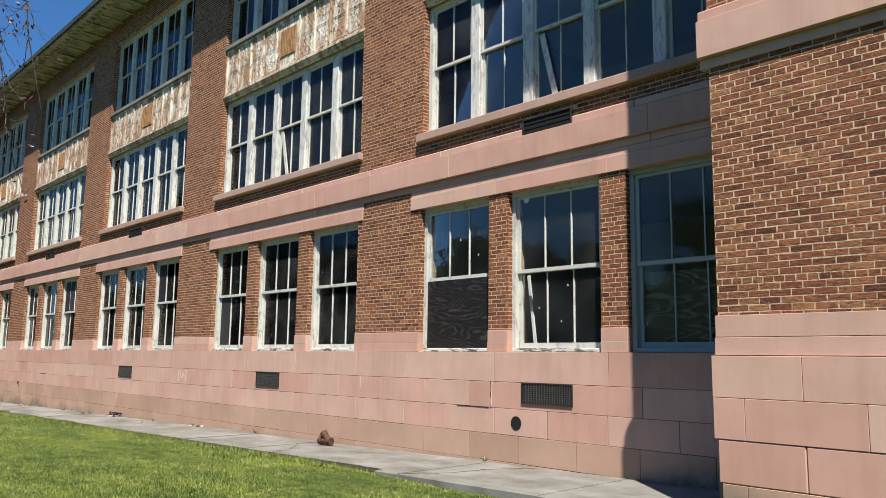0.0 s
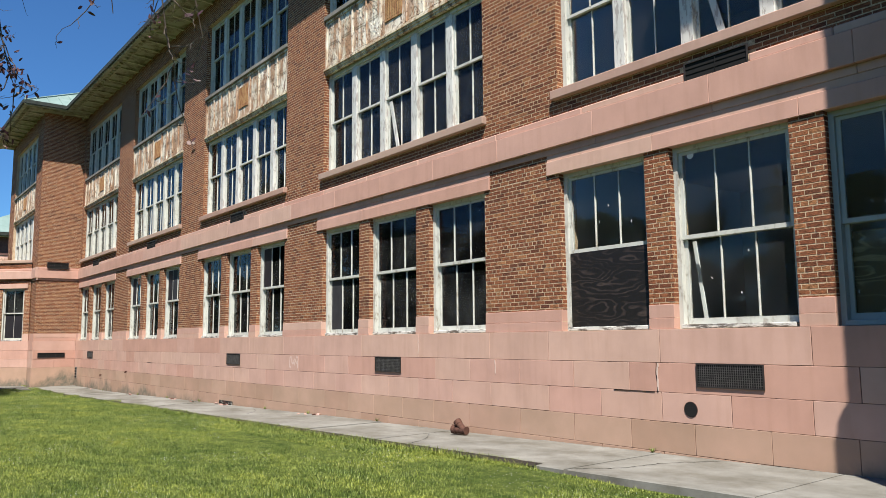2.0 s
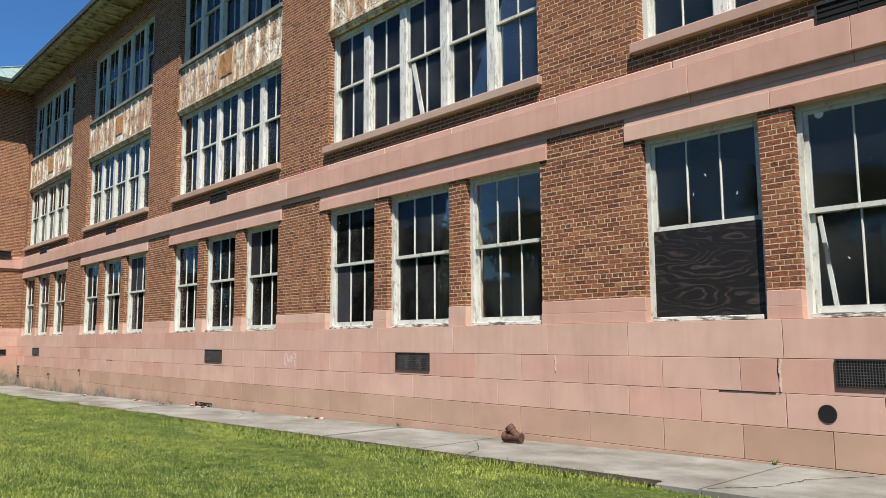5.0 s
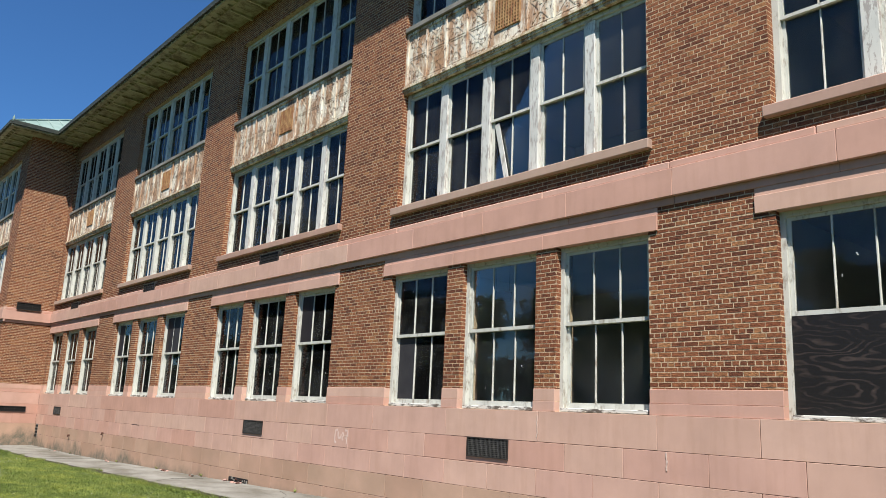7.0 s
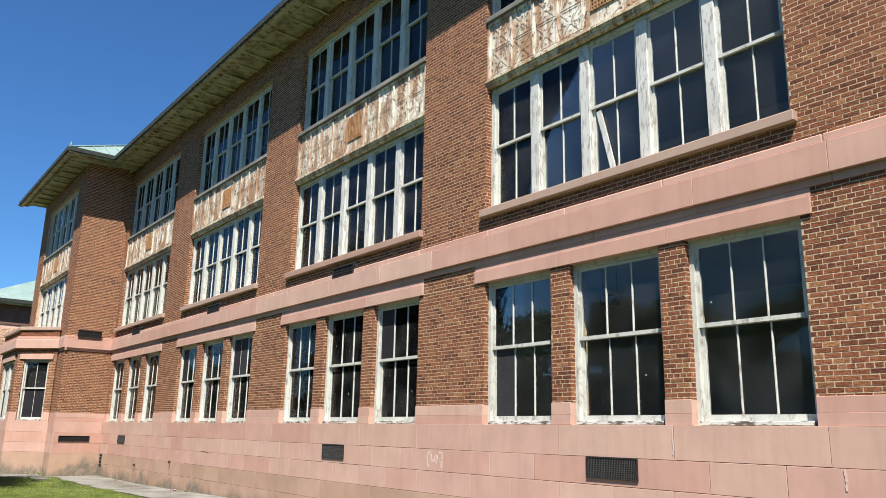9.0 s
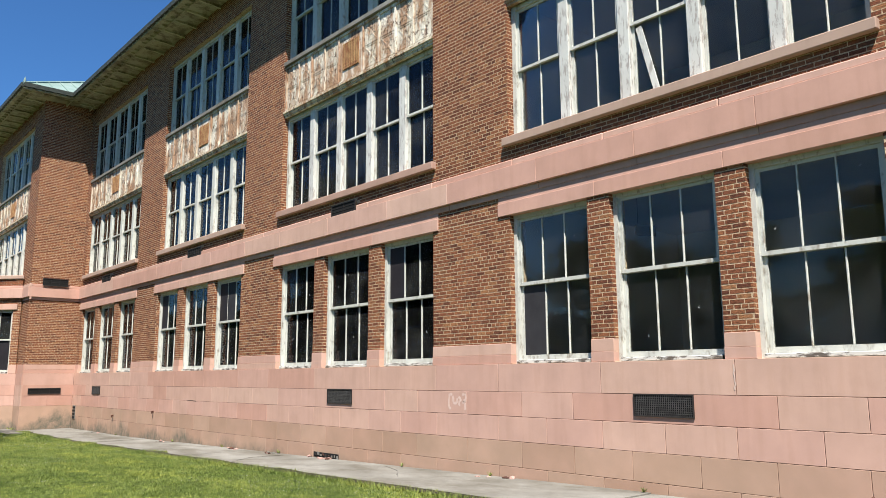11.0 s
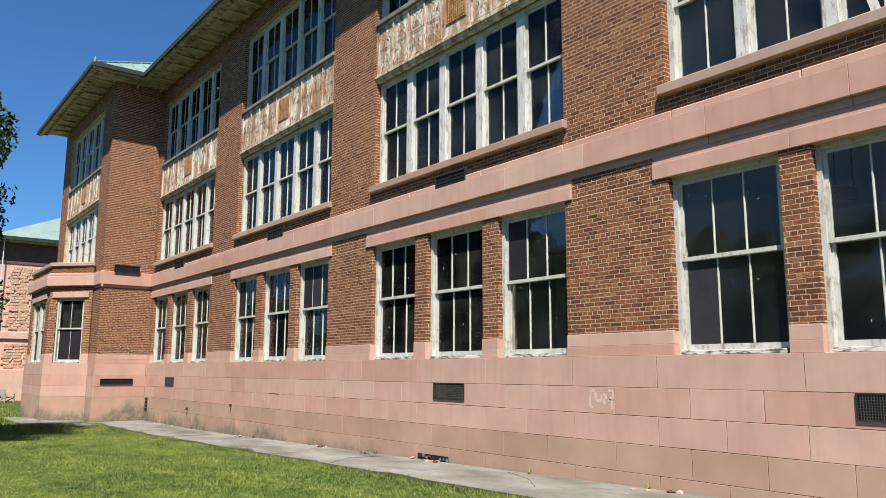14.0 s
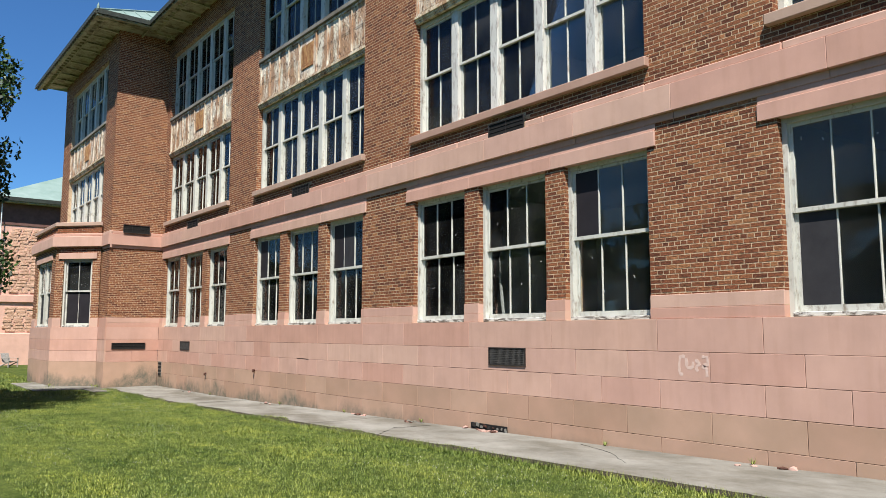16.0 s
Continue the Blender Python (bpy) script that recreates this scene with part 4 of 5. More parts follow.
RIGHT0 = END0 - 9.2
pr = pavilion_front("wall_pavilion_near", RIGHT0, END0, -PROJ, "brown brick front of the projecting end pavilion on pink stone", windows=False, seed=8, late=True)
for n, (z0, z1) in enumerate([(-0.9, 0.46), (0.46, 0.89), (0.89, 1.30), (1.30, 1.72)]):
    first_joint = -12.25 if n in (0, 2) else -12.82
    ys = [END0 + (-0.02, 0.015, 0.048, 0.052)[n]] + [first_joint - 1.12 * k for k in range(8)]
    for b, a in zip(ys, ys[1:]):
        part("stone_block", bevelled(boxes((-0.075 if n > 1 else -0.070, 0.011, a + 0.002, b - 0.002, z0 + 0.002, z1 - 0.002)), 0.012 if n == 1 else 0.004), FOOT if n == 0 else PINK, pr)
stone_row(pr, RIGHT0, END0 + 0.025, 1.724, 1.905, -0.04, (1.9, 2.6), 66, depth=0.05)
stone_row(pr, RIGHT0, END0 + 0.02, 1.908, Z_BRICK, -0.03, (1.9, 2.6), 66, depth=0.04)
band(pr, RIGHT0, END0 + 0.093, 70)


def return_wall(name, m, length, label, seed, trim0=0.0, trim1=0.0):
    """A wall along local y from 0 to length, its face to local -x."""
    w = thing(name, m, label, "wall", kind="structure")
    part("mortar_core", boxes((0.0006, 0.42, trim0, length - trim1, -1.2, Z_SOFFIT)), MORTAR, w, "pale mortar joints")
    items = brick_boxes([(0, length, Z_BRICK, Z_BAND0 - 0.06), (0, length, Z_BAND2 - 0.03, Z_SOFFIT)], [], seed)
    single = set(items[:290])
    add_bricks([i for i in items if i not in single], w)
    LATE_BRICKS.append((items[:290], w))
    for n, (z0, z1, widths) in enumerate(ROWS_Z):
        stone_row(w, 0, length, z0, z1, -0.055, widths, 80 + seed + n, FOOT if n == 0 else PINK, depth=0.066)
    stone_row(w, 0, length, Z_BASE + 0.003, 1.93, -0.03, (1.2, 2.2), 90 + seed, depth=0.04)
    stone_row(w, 0, length, 1.934, Z_BRICK, -0.022, (1.2, 2.2), 90 + seed, depth=0.03)
    band(w, 0, length, 95 + seed)
    return w


return_wall("wall_return_near", pose(0, END0, 0, 0, 0, -90) @ pose(0, -PROJ, 0), PROJ, "shaded brown brick side of the end pavilion", 3, trim0=0.03)
rf = return_wall("wall_return_far", pose(0, END1, 0, 0, 0, 90), PROJ, "sunlit brown brick side of the far end pavilion", 4, trim1=0.03)
LEFT1 = END1 + 9.2
pl = pavilion_front("wall_pavilion_far", END1, LEFT1, -PROJ, "brown brick front of the far pavilion with upper windows", seed=9)
for n, (z0, z1, widths) in enumerate(ROWS_Z):
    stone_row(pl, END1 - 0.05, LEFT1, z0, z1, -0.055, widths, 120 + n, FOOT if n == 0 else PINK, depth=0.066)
stone_row(pl, END1 - 0.02, LEFT1, Z_BASE + 0.003, Z_BRICK, -0.03, (1.2, 2.2), 130, depth=0.04)
band(pl, END1 - 0.093, LEFT1, 131)
PC = (END1 + LEFT1) / 2
big_window(pose(-PROJ + 0.15, PC, Z_SILL1), 0, Z_HEAD1 - Z_SILL1, "five-part white window over the stone bay of the far pavilion", PAINT, blind=1.0)
big_window(pose(-PROJ + 0.15, PC, Z_SILL2), 0, Z_HEAD2 - Z_SILL2, "five-part weathered window of the far pavilion's top storey", PAINT, blind=1.0)
copy_thing(first, pose(-PROJ + 0.05, PC, Z_PAN0))
vent_dark = grille_vent(0, 0, 0.24, 0.62, 3, 2, "long dark vent slot in the pavilion's stone base")
vent_dark.matrix_basis = pose(-1.15, END1 - 0.085, 1.05, 0, 0, 90)
vent_band = grille_vent(0, 0, 0.32, 0.5, 3, 2, "dark vent slot above the pavilion's stone band")
vent_band.matrix_basis = pose(-1.05, END1 - 0.14, 5.55, 0, 0, 90)


def stone_bay():
    """The canted one-storey bay in front of the far pavilion."""
    b = thing("canted_bay", pose(0, 0, 0), "canted one-storey brick bay with pink stone base and cornice", "bay window")
    x0, x1 = -PROJ - 0.06, -3.35
    ya, yb, yc, yd = 29.75, 31.15, 35.4, 36.8
    def outline(g):
        return [(x0, ya - g), (x1 - g, yb - g * 0.4), (x1 - g, yc + g * 0.4), (x0, yd + g)]
    for n, (za, zb, _) in enumerate(ROWS_Z):
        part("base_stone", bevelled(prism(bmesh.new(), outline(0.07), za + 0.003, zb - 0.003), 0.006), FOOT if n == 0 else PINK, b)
    # black solid filling the bay, in place of the room's own darkness
    part("black_room_fill", prism(bmesh.new(), outline(-0.34), Z_BRICK - 0.4, Z_BAND0), DEPTH_BLACK, b)
    part("band", bevelled(prism(bmesh.new(), outline(0.17), Z_BAND0 + 0.002, Z_BAND1), 0.02), PINK, b)
    part("band_cap", bevelled(prism(bmesh.new(), outline(0.11), Z_BAND1 + 0.002, Z_BAND2), 0.02), PINK, b)
    part("parapet", prism(bmesh.new(), outline(-0.01), Z_BAND2 + 0.002, 5.74), MORTAR, b)
    part("coping", bevelled(prism(bmesh.new(), outline(0.08), 5.742, 5.90), 0.02), SILLSTONE, b)
    faces = [((x0, ya), (x1, yb)), ((x1, yb), (x1, yc))]
    for n, (p, q) in enumerate(faces):
        p, q = Vector(p), Vector(q)
        d = (q - p).length
        ang = math.degrees(math.atan2(q.y - p.y, q.x - p.x)) - 90
        m = pose(p.x, p.y, 0, 0, 0, ang)
        mid = d / 2
        hw = 0.62 if n == 0 else 1.4
        items = brick_boxes([(0, mid - hw, Z_BRICK, Z_LINT0), (mid + hw, d, Z_BRICK, Z_LINT0), (0, d, Z_LINT0, Z_BAND0), (0, d, Z_BAND2, 5.74)], [], 40 + n)
        cores = part("mortar_core", boxes((0.0006, 0.24, 0.004, mid - hw - 0.004, Z_BASE, Z_BAND0), (0.0006, 0.24, mid + hw + 0.004, d - 0.004, Z_BASE, Z_BAND0), (0.0006, 0.24, mid - hw, mid + hw, Z_LINT0, Z_BAND0)), MORTAR, b)
        cores.matrix_basis = m
        for a, b2 in ((-0.012, mid - hw), (mid + hw, d + 0.012)):
            co = part("base_course", bevelled(boxes((-0.03, 0.2, a, b2, Z_BASE + 0.002, Z_BRICK)), 0.01), PINK, b)
            co.matrix_basis = m
        ob = add_bricks(items, b)
        ob.matrix_parent_inverse = Matrix()
        ob.matrix_basis = m
        li = part("lintel", bevelled(boxes((-0.05, 0.05, mid - hw - 0.2, mid + hw + 0.2, Z_LINT0, Z_LINT1)), 0.006), PINK, b)
        li.matrix_basis = m
        wn2 = hw if n == 0 else 0.62
        for k in ((0,) if n == 0 else (-0.72, 0.72)):
            low_window(0, "tall white double-hung window of the canted bay, dark inside", width=2 * wn2, panes=2, boards_low={0: BLACK, 1: BLACK}, m=m @ pose(0.06, mid + k, Z_BASE))
    return b


stone_bay()


# ---- eaves and roof ----
def eave_run(name, m, length, a0, a1, label):
    """Soffit, brackets and gutter along local y; a0, a1: how far the outer edge runs on past each end (mitres)."""
    r = thing(name, m, label, "eaves", kind="structure")
    bm = bmesh.new()
    prism(bm, [(0, 0), (-EAVE, -a0), (-EAVE, length + a1), (0, length)], Z_SOFFIT, Z_SOFFIT + 0.06)
    part("soffit", bm, SOFFIT, r, "greenish cream boarded soffit")
    for i in range(int((length - 0.3) / 0.95) + 1):
        y = 0.18 + i * 0.95
        bm = bmesh.new()
        pts = [(-0.02, 0.0), (-0.02, -0.085), (-0.14, -0.08), (-0.34, -0.05), (-0.54, -0.06), (-0.75, -0.04), (-0.75, 0.0)]
        lo = [bm.verts.new((px, y - 0.034, Z_SOFFIT + pz - 0.002)) for px, pz in pts]
        hi = [bm.verts.new((px, y + 0.034, Z_SOFFIT + pz - 0.002)) for px, pz in pts]
        bm.faces.new(lo)
        bm.faces.new(hi)
        for k in range(len(pts)):
            j = (k + 1) % len(pts)
            bm.faces.new((lo[k], lo[j], hi[j], hi[k]))
        part("bracket", bm, SOFFIT, r)
        bm = bmesh.new()
        tube(bm, [(px, y, Z_SOFFIT + pz - 0.012) for px, pz in pts[1:-1]], [0.020] * 5, 6)
        part("bracket_bead", bm, RIBPAINT, r)
    part("soffit_mould", bevelled(boxes((-EAVE + 0.30, -EAVE + 0.36, -a0 * 0.7, length + a1 * 0.7, Z_SOFFIT - 0.045, Z_SOFFIT - 0.002)), 0.012), SOFFIT, r)
    tails = int((length + a0 + a1) / 0.37)
    for i in range(1, tails):
        y = -a0 + i * (length + a0 + a1) / tails
        bm = bmesh.new()
        q = [bm.verts.new((px, y + dy, Z_SOFFIT + pz)) for dy in (-0.03, 0.03) for px, pz in ((-EAVE + 0.29, -0.002), (-EAVE + 0.29, -0.075), (-EAVE + 0.12, -0.05), (-EAVE - 0.06, -0.025), (-EAVE - 0.06, -0.002))]
        bm.faces.new(q[:5])
        bm.faces.new(q[5:])
        for k in range(5):
            bm.faces.new((q[k], q[(k + 1) % 5], q[5 + (k + 1) % 5], q[5 + k]))
        part("rafter_tail", bm, SOFFIT, r)
    bm = bmesh.new()
    prism(bm, [(-EAVE + 0.13, -a0 * 0.9), (-EAVE - 0.02, -a0), (-EAVE - 0.02, length + a1), (-EAVE + 0.13, length + a1 * 0.9)], Z_SOFFIT - 0.05, Z_SOFFIT + 0.005)
    part("soffit_trim", bm, SOFFIT, r)
    bm = bmesh.new()
    prism(bm, [(-EAVE + 0.05, -a0), (-EAVE - 0.10, -a0), (-EAVE - 0.10, length + a1), (-EAVE + 0.05, length + a1)], Z_SOFFIT + 0.008, Z_SOFFIT + 0.19)
    part("gutter", bm, GUTTER, r, "dark green metal gutter")
    bm = bmesh.new()
    k = int((length + a0 + a1) / 0.30)
    for i in range(k + 1):
        y = -a0 + i * (length + a0 + a1) / k
        bmesh.ops.create_icosphere(bm, subdivisions=1, radius=0.04, matrix=Matrix.Translation((-EAVE - 0.10, y, Z_SOFFIT + 0.03)))
    part("beading", bm, GUTTER, r)
    return r


# unseen extra height added to the near pavilion so its eave shadow falls higher
SHADOW_LIFT = 1.0
part("unseen_lift_wall", boxes((-PROJ, 0.3, RIGHT0, END0, Z_SOFFIT + 0.002, Z_SOFFIT + SHADOW_LIFT - 0.002)), BRICK, bpy.data.objects["wall_front"])
eave_run("eaves_main", pose(0, END0, 0), END1 - END0, -EAVE, -EAVE, "deep bracketed eaves with a dark gutter over the long wall")
eave_run("eaves_pavilion_far", pose(-PROJ, END1, 0), LEFT1 - END1, EAVE, EAVE, "deep bracketed eaves of the far pavilion")
eave_run("eaves_return_far", pose(0, END1, 0, 0, 0, 90), PROJ, -EAVE, EAVE, "bracketed eaves on the far pavilion's side")
eave_run("eaves_pavilion_near", pose(-PROJ, RIGHT0, SHADOW_LIFT), END0 - RIGHT0, EAVE, EAVE, "deep bracketed eaves of the near pavilion")
eave_run("eaves_return_near", pose(0, END0, SHADOW_LIFT, 0, 0, -90) @ pose(0, -PROJ, 0), PROJ, EAVE, 0.0, "bracketed eaves on the near pavilion's side")


def roofs():
    r = thing("roof", pose(0, 0, 0), "green copper hipped roof with standing seams", "roof", kind="structure")
    z0 = Z_SOFFIT + 0.152
    e = EAVE + 0.03

    def slope(x, y0, y1, depth, rise, hip0, hip1):
        bm = bmesh.new()
        v = [bm.verts.new(p) for p in ((x, y0, z0), (x, y1, z0), (x + depth, y1 - hip1, z0 + rise), (x + depth, y0 + hip0, z0 + rise))]
        bm.faces.new(v)
        if hip0:
            bm.faces.new((v[0], v[3], bm.verts.new((x + 2 * depth, y0, z0))))
        if hip1:
            bm.faces.new((v[1], v[2], bm.verts.new((x + 2 * depth, y1, z0))))
        part("roof_slope", bm, COPPER, r)
        n = max(2, int((y1 - y0) / 0.6))
        for i in range(1, n):
            y = y0 + (y1 - y0) * i / n
            s = 1.0
            if hip0 and y - y0 < hip0:
                s = min(s, (y - y0) / hip0)
            if hip1 and y1 - y < hip1:
                s = min(s, (y1 - y) / hip1)
            bm = bmesh.new()
            q = [bm.verts.new((x + depth * k, y + dy, z0 + rise * k + dz)) for k in (0, s) for dy, dz in ((-0.02, 0), (0.02, 0), (0.02, 0.05), (-0.02, 0.05))]
            for f in ((0, 1, 2, 3), (4, 5, 6, 7), (0, 1, 5, 4), (1, 2, 6, 5), (2, 3, 7, 6), (3, 0, 4, 7)):
                bm.faces.new([q[i2] for i2 in f])
            part("seam", bm, COPPER, r)

    slope(-e, END0 + e, END1 - e, 9.0, 3.2, 0, 0)
    for y0, y1, lift in ((END1 - e, LEFT1 + e, 0.0), (RIGHT0 - e, END0 + e, SHADOW_LIFT)):
        z0 = Z_SOFFIT + 0.152 + lift
        bm = bmesh.new()
        xa, xb = -PROJ - e, 14.0
        my, d = (y0 + y1) / 2, (y1 - y0) / 2
        a, b, c2, d2 = ((xa, y0, z0), (xa, y1, z0), (xa + d, my, z0 + d * 0.56), (xb, my, z0 + d * 0.56))
        va, vb, vc, vd = (bm.verts.new(p) for p in (a, b, c2, d2))
        ve, vf = bm.verts.new((xb, y0, z0)), bm.verts.new((xb, y1, z0))
        bm.faces.new((va, vc, vb))
        bm.faces.new((va, ve, vd, vc))
        bm.faces.new((vb, vc, vd, vf))
        part("roof_slope", bm, COPPER, r)
        for i in range(1, 20):
            x = xa + i * 0.6
            s = min(1.0, (x - xa) / d)
            bm = bmesh.new()
            tube(bm, [(x, y0, z0 + 0.01), (x, y0 + d * s, z0 + 0.01 + d * 0.56 * s)], [0.03, 0.03], 4)
            part("seam", bm, COPPER, r)
        bm = bmesh.new()
        tube(bm, [(xa, y0, z0 + 0.02), (xa + d, my, z0 + d * 0.56 + 0.03)], [0.05, 0.05], 5)
        tube(bm, [(xa, y1, z0 + 0.02), (xa + d, my, z0 + d * 0.56 + 0.03)], [0.05, 0.05], 5)
        part("hip_ridge", bm, COPPER, r)
        bm = bmesh.new()
        tube(bm, [(xa + 0.05, y0 + 0.05, z0), (xa + 0.05, y0 + 0.05, z0 + 0.16), (xa + 0.05, y0 + 0.05, z0 + 0.30)], [0.06, 0.05, 0.005], 6)
        part("corner_finial", bm, COPPER, r)
    return r


roofs()


# ---- rooms behind the windows ----
def rooms():
    r = thing("rooms", pose(0, 0, 0), "dim empty rooms behind the windows", "interior", kind="structure")
    x0, x1 = 0.43, 7.2
    for n, (z0, z1) in enumerate(((0.9, 5.1), (5.15, 9.5), (9.55, 13.4))):
        part("room_floor", boxes((x0, x1, RIGHT0, LEFT1, z0 - 0.04, z0)), ROOMFLOOR, r)
        part("room_ceiling", boxes((x0, x1, RIGHT0, LEFT1, z1 - 0.04, z1 - 0.003)), CEILING, r)
        part("room_back", boxes((x1 + 0.001, x1 + 0.2, RIGHT0, LEFT1, z0 - 0.045, z1)), PLASTER, r)
        for c in (-12.2, -4.1, 4.2, 12.6, 21.0, 29.0):
            part("room_partition", boxes((x0 + 0.002, x1 - 0.002, c - 0.08, c + 0.08, z0 + 0.002, z1 - 0.045)), PLASTER, r)
    part("back_wall", boxes((14.0, 14.4, RIGHT0, LEFT1, -1.0, Z_SOFFIT)), PLASTER, r)
    part("end_wall", boxes((-PROJ + 0.43, 14.0, LEFT1 - 0.4, LEFT1, -1.0, Z_SOFFIT)), MORTAR, r)
    part("end_wall", boxes((-PROJ + 0.43, 14.0, RIGHT0, RIGHT0 + 0.4, -1.0, Z_SOFFIT)), MORTAR, r)
    return r


rooms()


def hanging_notice():
    t = thing("hanging_notice", pose(1.27, 1.07, 3.92, 0, 0, 62), "small dark notice board hung from the room's ceiling", "sign")
    part("board", bevelled(boxes((-0.012, 0.012, -0.19, 0.19, 0.0, 0.19)), 0.004), GREYBOARD, t)
    for y in (-0.14, 0.14):
        bm = bmesh.new()
        tube(bm, [(0, y, 0.188), (0, y, 1.14)], [0.004, 0.004], 6)
        part("rod", bm, DARKMETAL, t)
    return t


hanging_notice()


# ---- small things on the walk and the wall ----
def pipe_wye():
    t = thing("pipe_fitting", pose(-0.42, -2.87, GROUND(-2.87) + 0.012, 0, 0, 6) @ Matrix.Scale(0.84, 4), "rusty cast-iron wye pipe fitting lying on the concrete walk", "pipe")
    bm = bmesh.new()
    tube(bm, [(0, -0.16, 0.085), (0, 0.12, 0.085)], [0.075, 0.075], 16)
    part("barrel", bm, CAST, t)
    bm = bmesh.new()
    tube(bm, [(0, 0.10, 0.09), (0, 0.20, 0.09)], [0.092, 0.096], 16)
    part("socket", bm, CAST, t)
    bm = bmesh.new()
    tube(bm, [(0, -0.21, 0.088), (0, -0.15, 0.088)], [0.088, 0.082], 16)
    part("socket", bm, CAST, t)
    bm = bmesh.new()
    tube(bm, [(0, -0.12, 0.10), (0, -0.04, 0.17), (0, 0.03, 0.225)], [0.07, 0.07, 0.07], 16)
    part("branch", bm, CAST, t)
    bm = bmesh.new()
    tube(bm, [(0, 0.015, 0.21), (0, 0.085, 0.275)], [0.084, 0.09], 16)
    part("branch_socket", bm, CAST, t)
    return t


pipe_wye()


def round_hole():
    t = thing("pipe_hole", pose(-0.056, -7.55, 0.65), "round dark pipe hole cut through the pink stone base", "hole")
    bm = bmesh.new()
    tube(bm, [(-0.006, 0, 0), (0.03, 0, 0)], [0.108, 0.108], 24)
    part("rim", bm, DARKJOINT, t)
    bm = bmesh.new()
    # black disc on the stone face paints the hole's shaded depth
    tube(bm, [(-0.010, 0, 0), (0.02, 0, 0)], [0.102, 0.102], 24)
    part("black_face", bm, DEPTH_BLACK, t)
    return t


round_hole()


def crack(y, z, pts):
    t = thing("stone_crack", pose(-0.058, y, z), "dark open crack in the pink stone base", "crack")
    bm = bmesh.new()
    tube(bm, [(0, py, pz) for py, pz in pts], [0.0055] * len(pts), 4)
    part("gap", bm, DEPTH_BLACK, t)
    return t


crack(-7.0, 0.86, [(0.0, 0.43), (0.015, 0.28), (-0.01, 0.12), (0.0, 0.0)])
crack(-6.55, 0.862, [(-0.40, 0.0), (-0.1, 0.005), (0.35, 0.0)])
crack(16.5, 0.87, [(-0.35, -0.005), (0.0, 0.01), (0.3, 0.0)])


def foot_slot():
    y = 8.95
    t = thing("foundation_slot", pose(-0.058, y, GROUND(y) + 0.02), "dark broken slot with loose metal scraps at the wall's foot", "vent")
    # black box just proud of the stone paints the slot's shade
    part("black_face", boxes((-0.006, 0.03, -0.52, 0.52, 0.0, 0.11)), DEPTH_BLACK, t)
    rnd = random.Random(4)
    for k in range(9):
        a = -0.5 + k * 0.11
        bm = boxes((-0.02, -0.008, a, a + rnd.uniform(0.03, 0.09), rnd.uniform(0.0, 0.05), rnd.uniform(0.06, 0.11)))
        bmesh.ops.rotate(bm, verts=bm.verts, cent=(0, a, 0.05), matrix=Matrix.Rotation(rnd.uniform(-0.3, 0.3), 3, "X"))
        part("scrap", bm, rnd.choice((CONCRETE, CAST, DARKMETAL)), t)
    return t


foot_slot()


def stone_scar(y, z0, z1):
    t = thing("stone_scar", pose(-0.062, y, z0), "pale vertical spalled scar in the pink stone", "scar", "scars in the base")
    rnd = random.Random(int(y * 100))
    bm = bmesh.new()
    n = 7
    h = (z1 - z0) / n
    for k in range(n):
        o = rnd.uniform(-0.008, 0.008)
        box(bm, -0.001 - 0.0004 * k, 0.004, o - rnd.uniform(0.004, 0.014), o + rnd.uniform(0.004, 0.014), k * h, (k + 1.05) * h)
    part("spall", bm, CHALK, t)
    return t


stone_scar(-1.10, 1.36, 1.70)
stone_scar(-3.47, 1.03, 1.27)
stone_scar(-7.02, 0.88, 1.28)


def pane_sticker():
    t = thing("round_sticker", pose(0.165, -7.58, 4.3), "small round white sticker on the window pane", "sticker")
    bm = bmesh.new()
    tube(bm, [(0.0, 0, 0), (0.004, 0, 0)], [0.055, 0.055], 20)
    part("disc", bm, WHITESTRIP, t)
    return t


pane_sticker()


def chalk_marks():
    t = thing("scrubbed_graffiti", pose(-0.0580, 4.46, 1.09), "scrubbed-out pale graffiti on the pink stone base", "graffiti")
    rnd = random.Random(2)
    shapes = (((-0.05, 0.13), (0.04, 0.14), (0.06, 0.02), (0.05, -0.12), (-0.03, -0.13)), ((0.06, 0.11), (0.05, -0.03), (-0.04, -0.02), (-0.05, 0.10)),
              ((0.03, 0.09), (-0.03, 0.03), (0.04, -0.02), (-0.03, -0.10)), ((0.05, 0.13), (-0.03, 0.14), (-0.05, 0.03), (0.05, 0.0), (-0.02, -0.03), (-0.03, -0.20)))
    for k, pts in enumerate(shapes):
        bm = bmesh.new()
        fine = [Vector(a).lerp(Vector(b), f / 3) + Vector((rnd.gauss(0, 0.003), rnd.gauss(0, 0.003))) for a, b in zip(pts, pts[1:]) for f in range(3)]
        edge = []
        for p, q in zip(fine, fine[1:] + [fine[-1] * 2 - fine[-2]]):
            side = (q - p).orthogonal().normalized() * rnd.uniform(0.014, 0.030)
            edge.append([bm.verts.new((x - 0.0003 * k, 0.19 - 0.125 * k + v.x, v.y)) for x in (0.0, 0.0015) for v in (p - side, p + side)])
        for a, b in zip(edge, edge[1:]):
            for m, n in ((0, 1), (1, 3), (3, 2), (2, 0)):
                bm.faces.new((a[m], a[n], b[n], b[m]))
        part("stroke", bm, RUBBED, t)
    return t


chalk_marks()


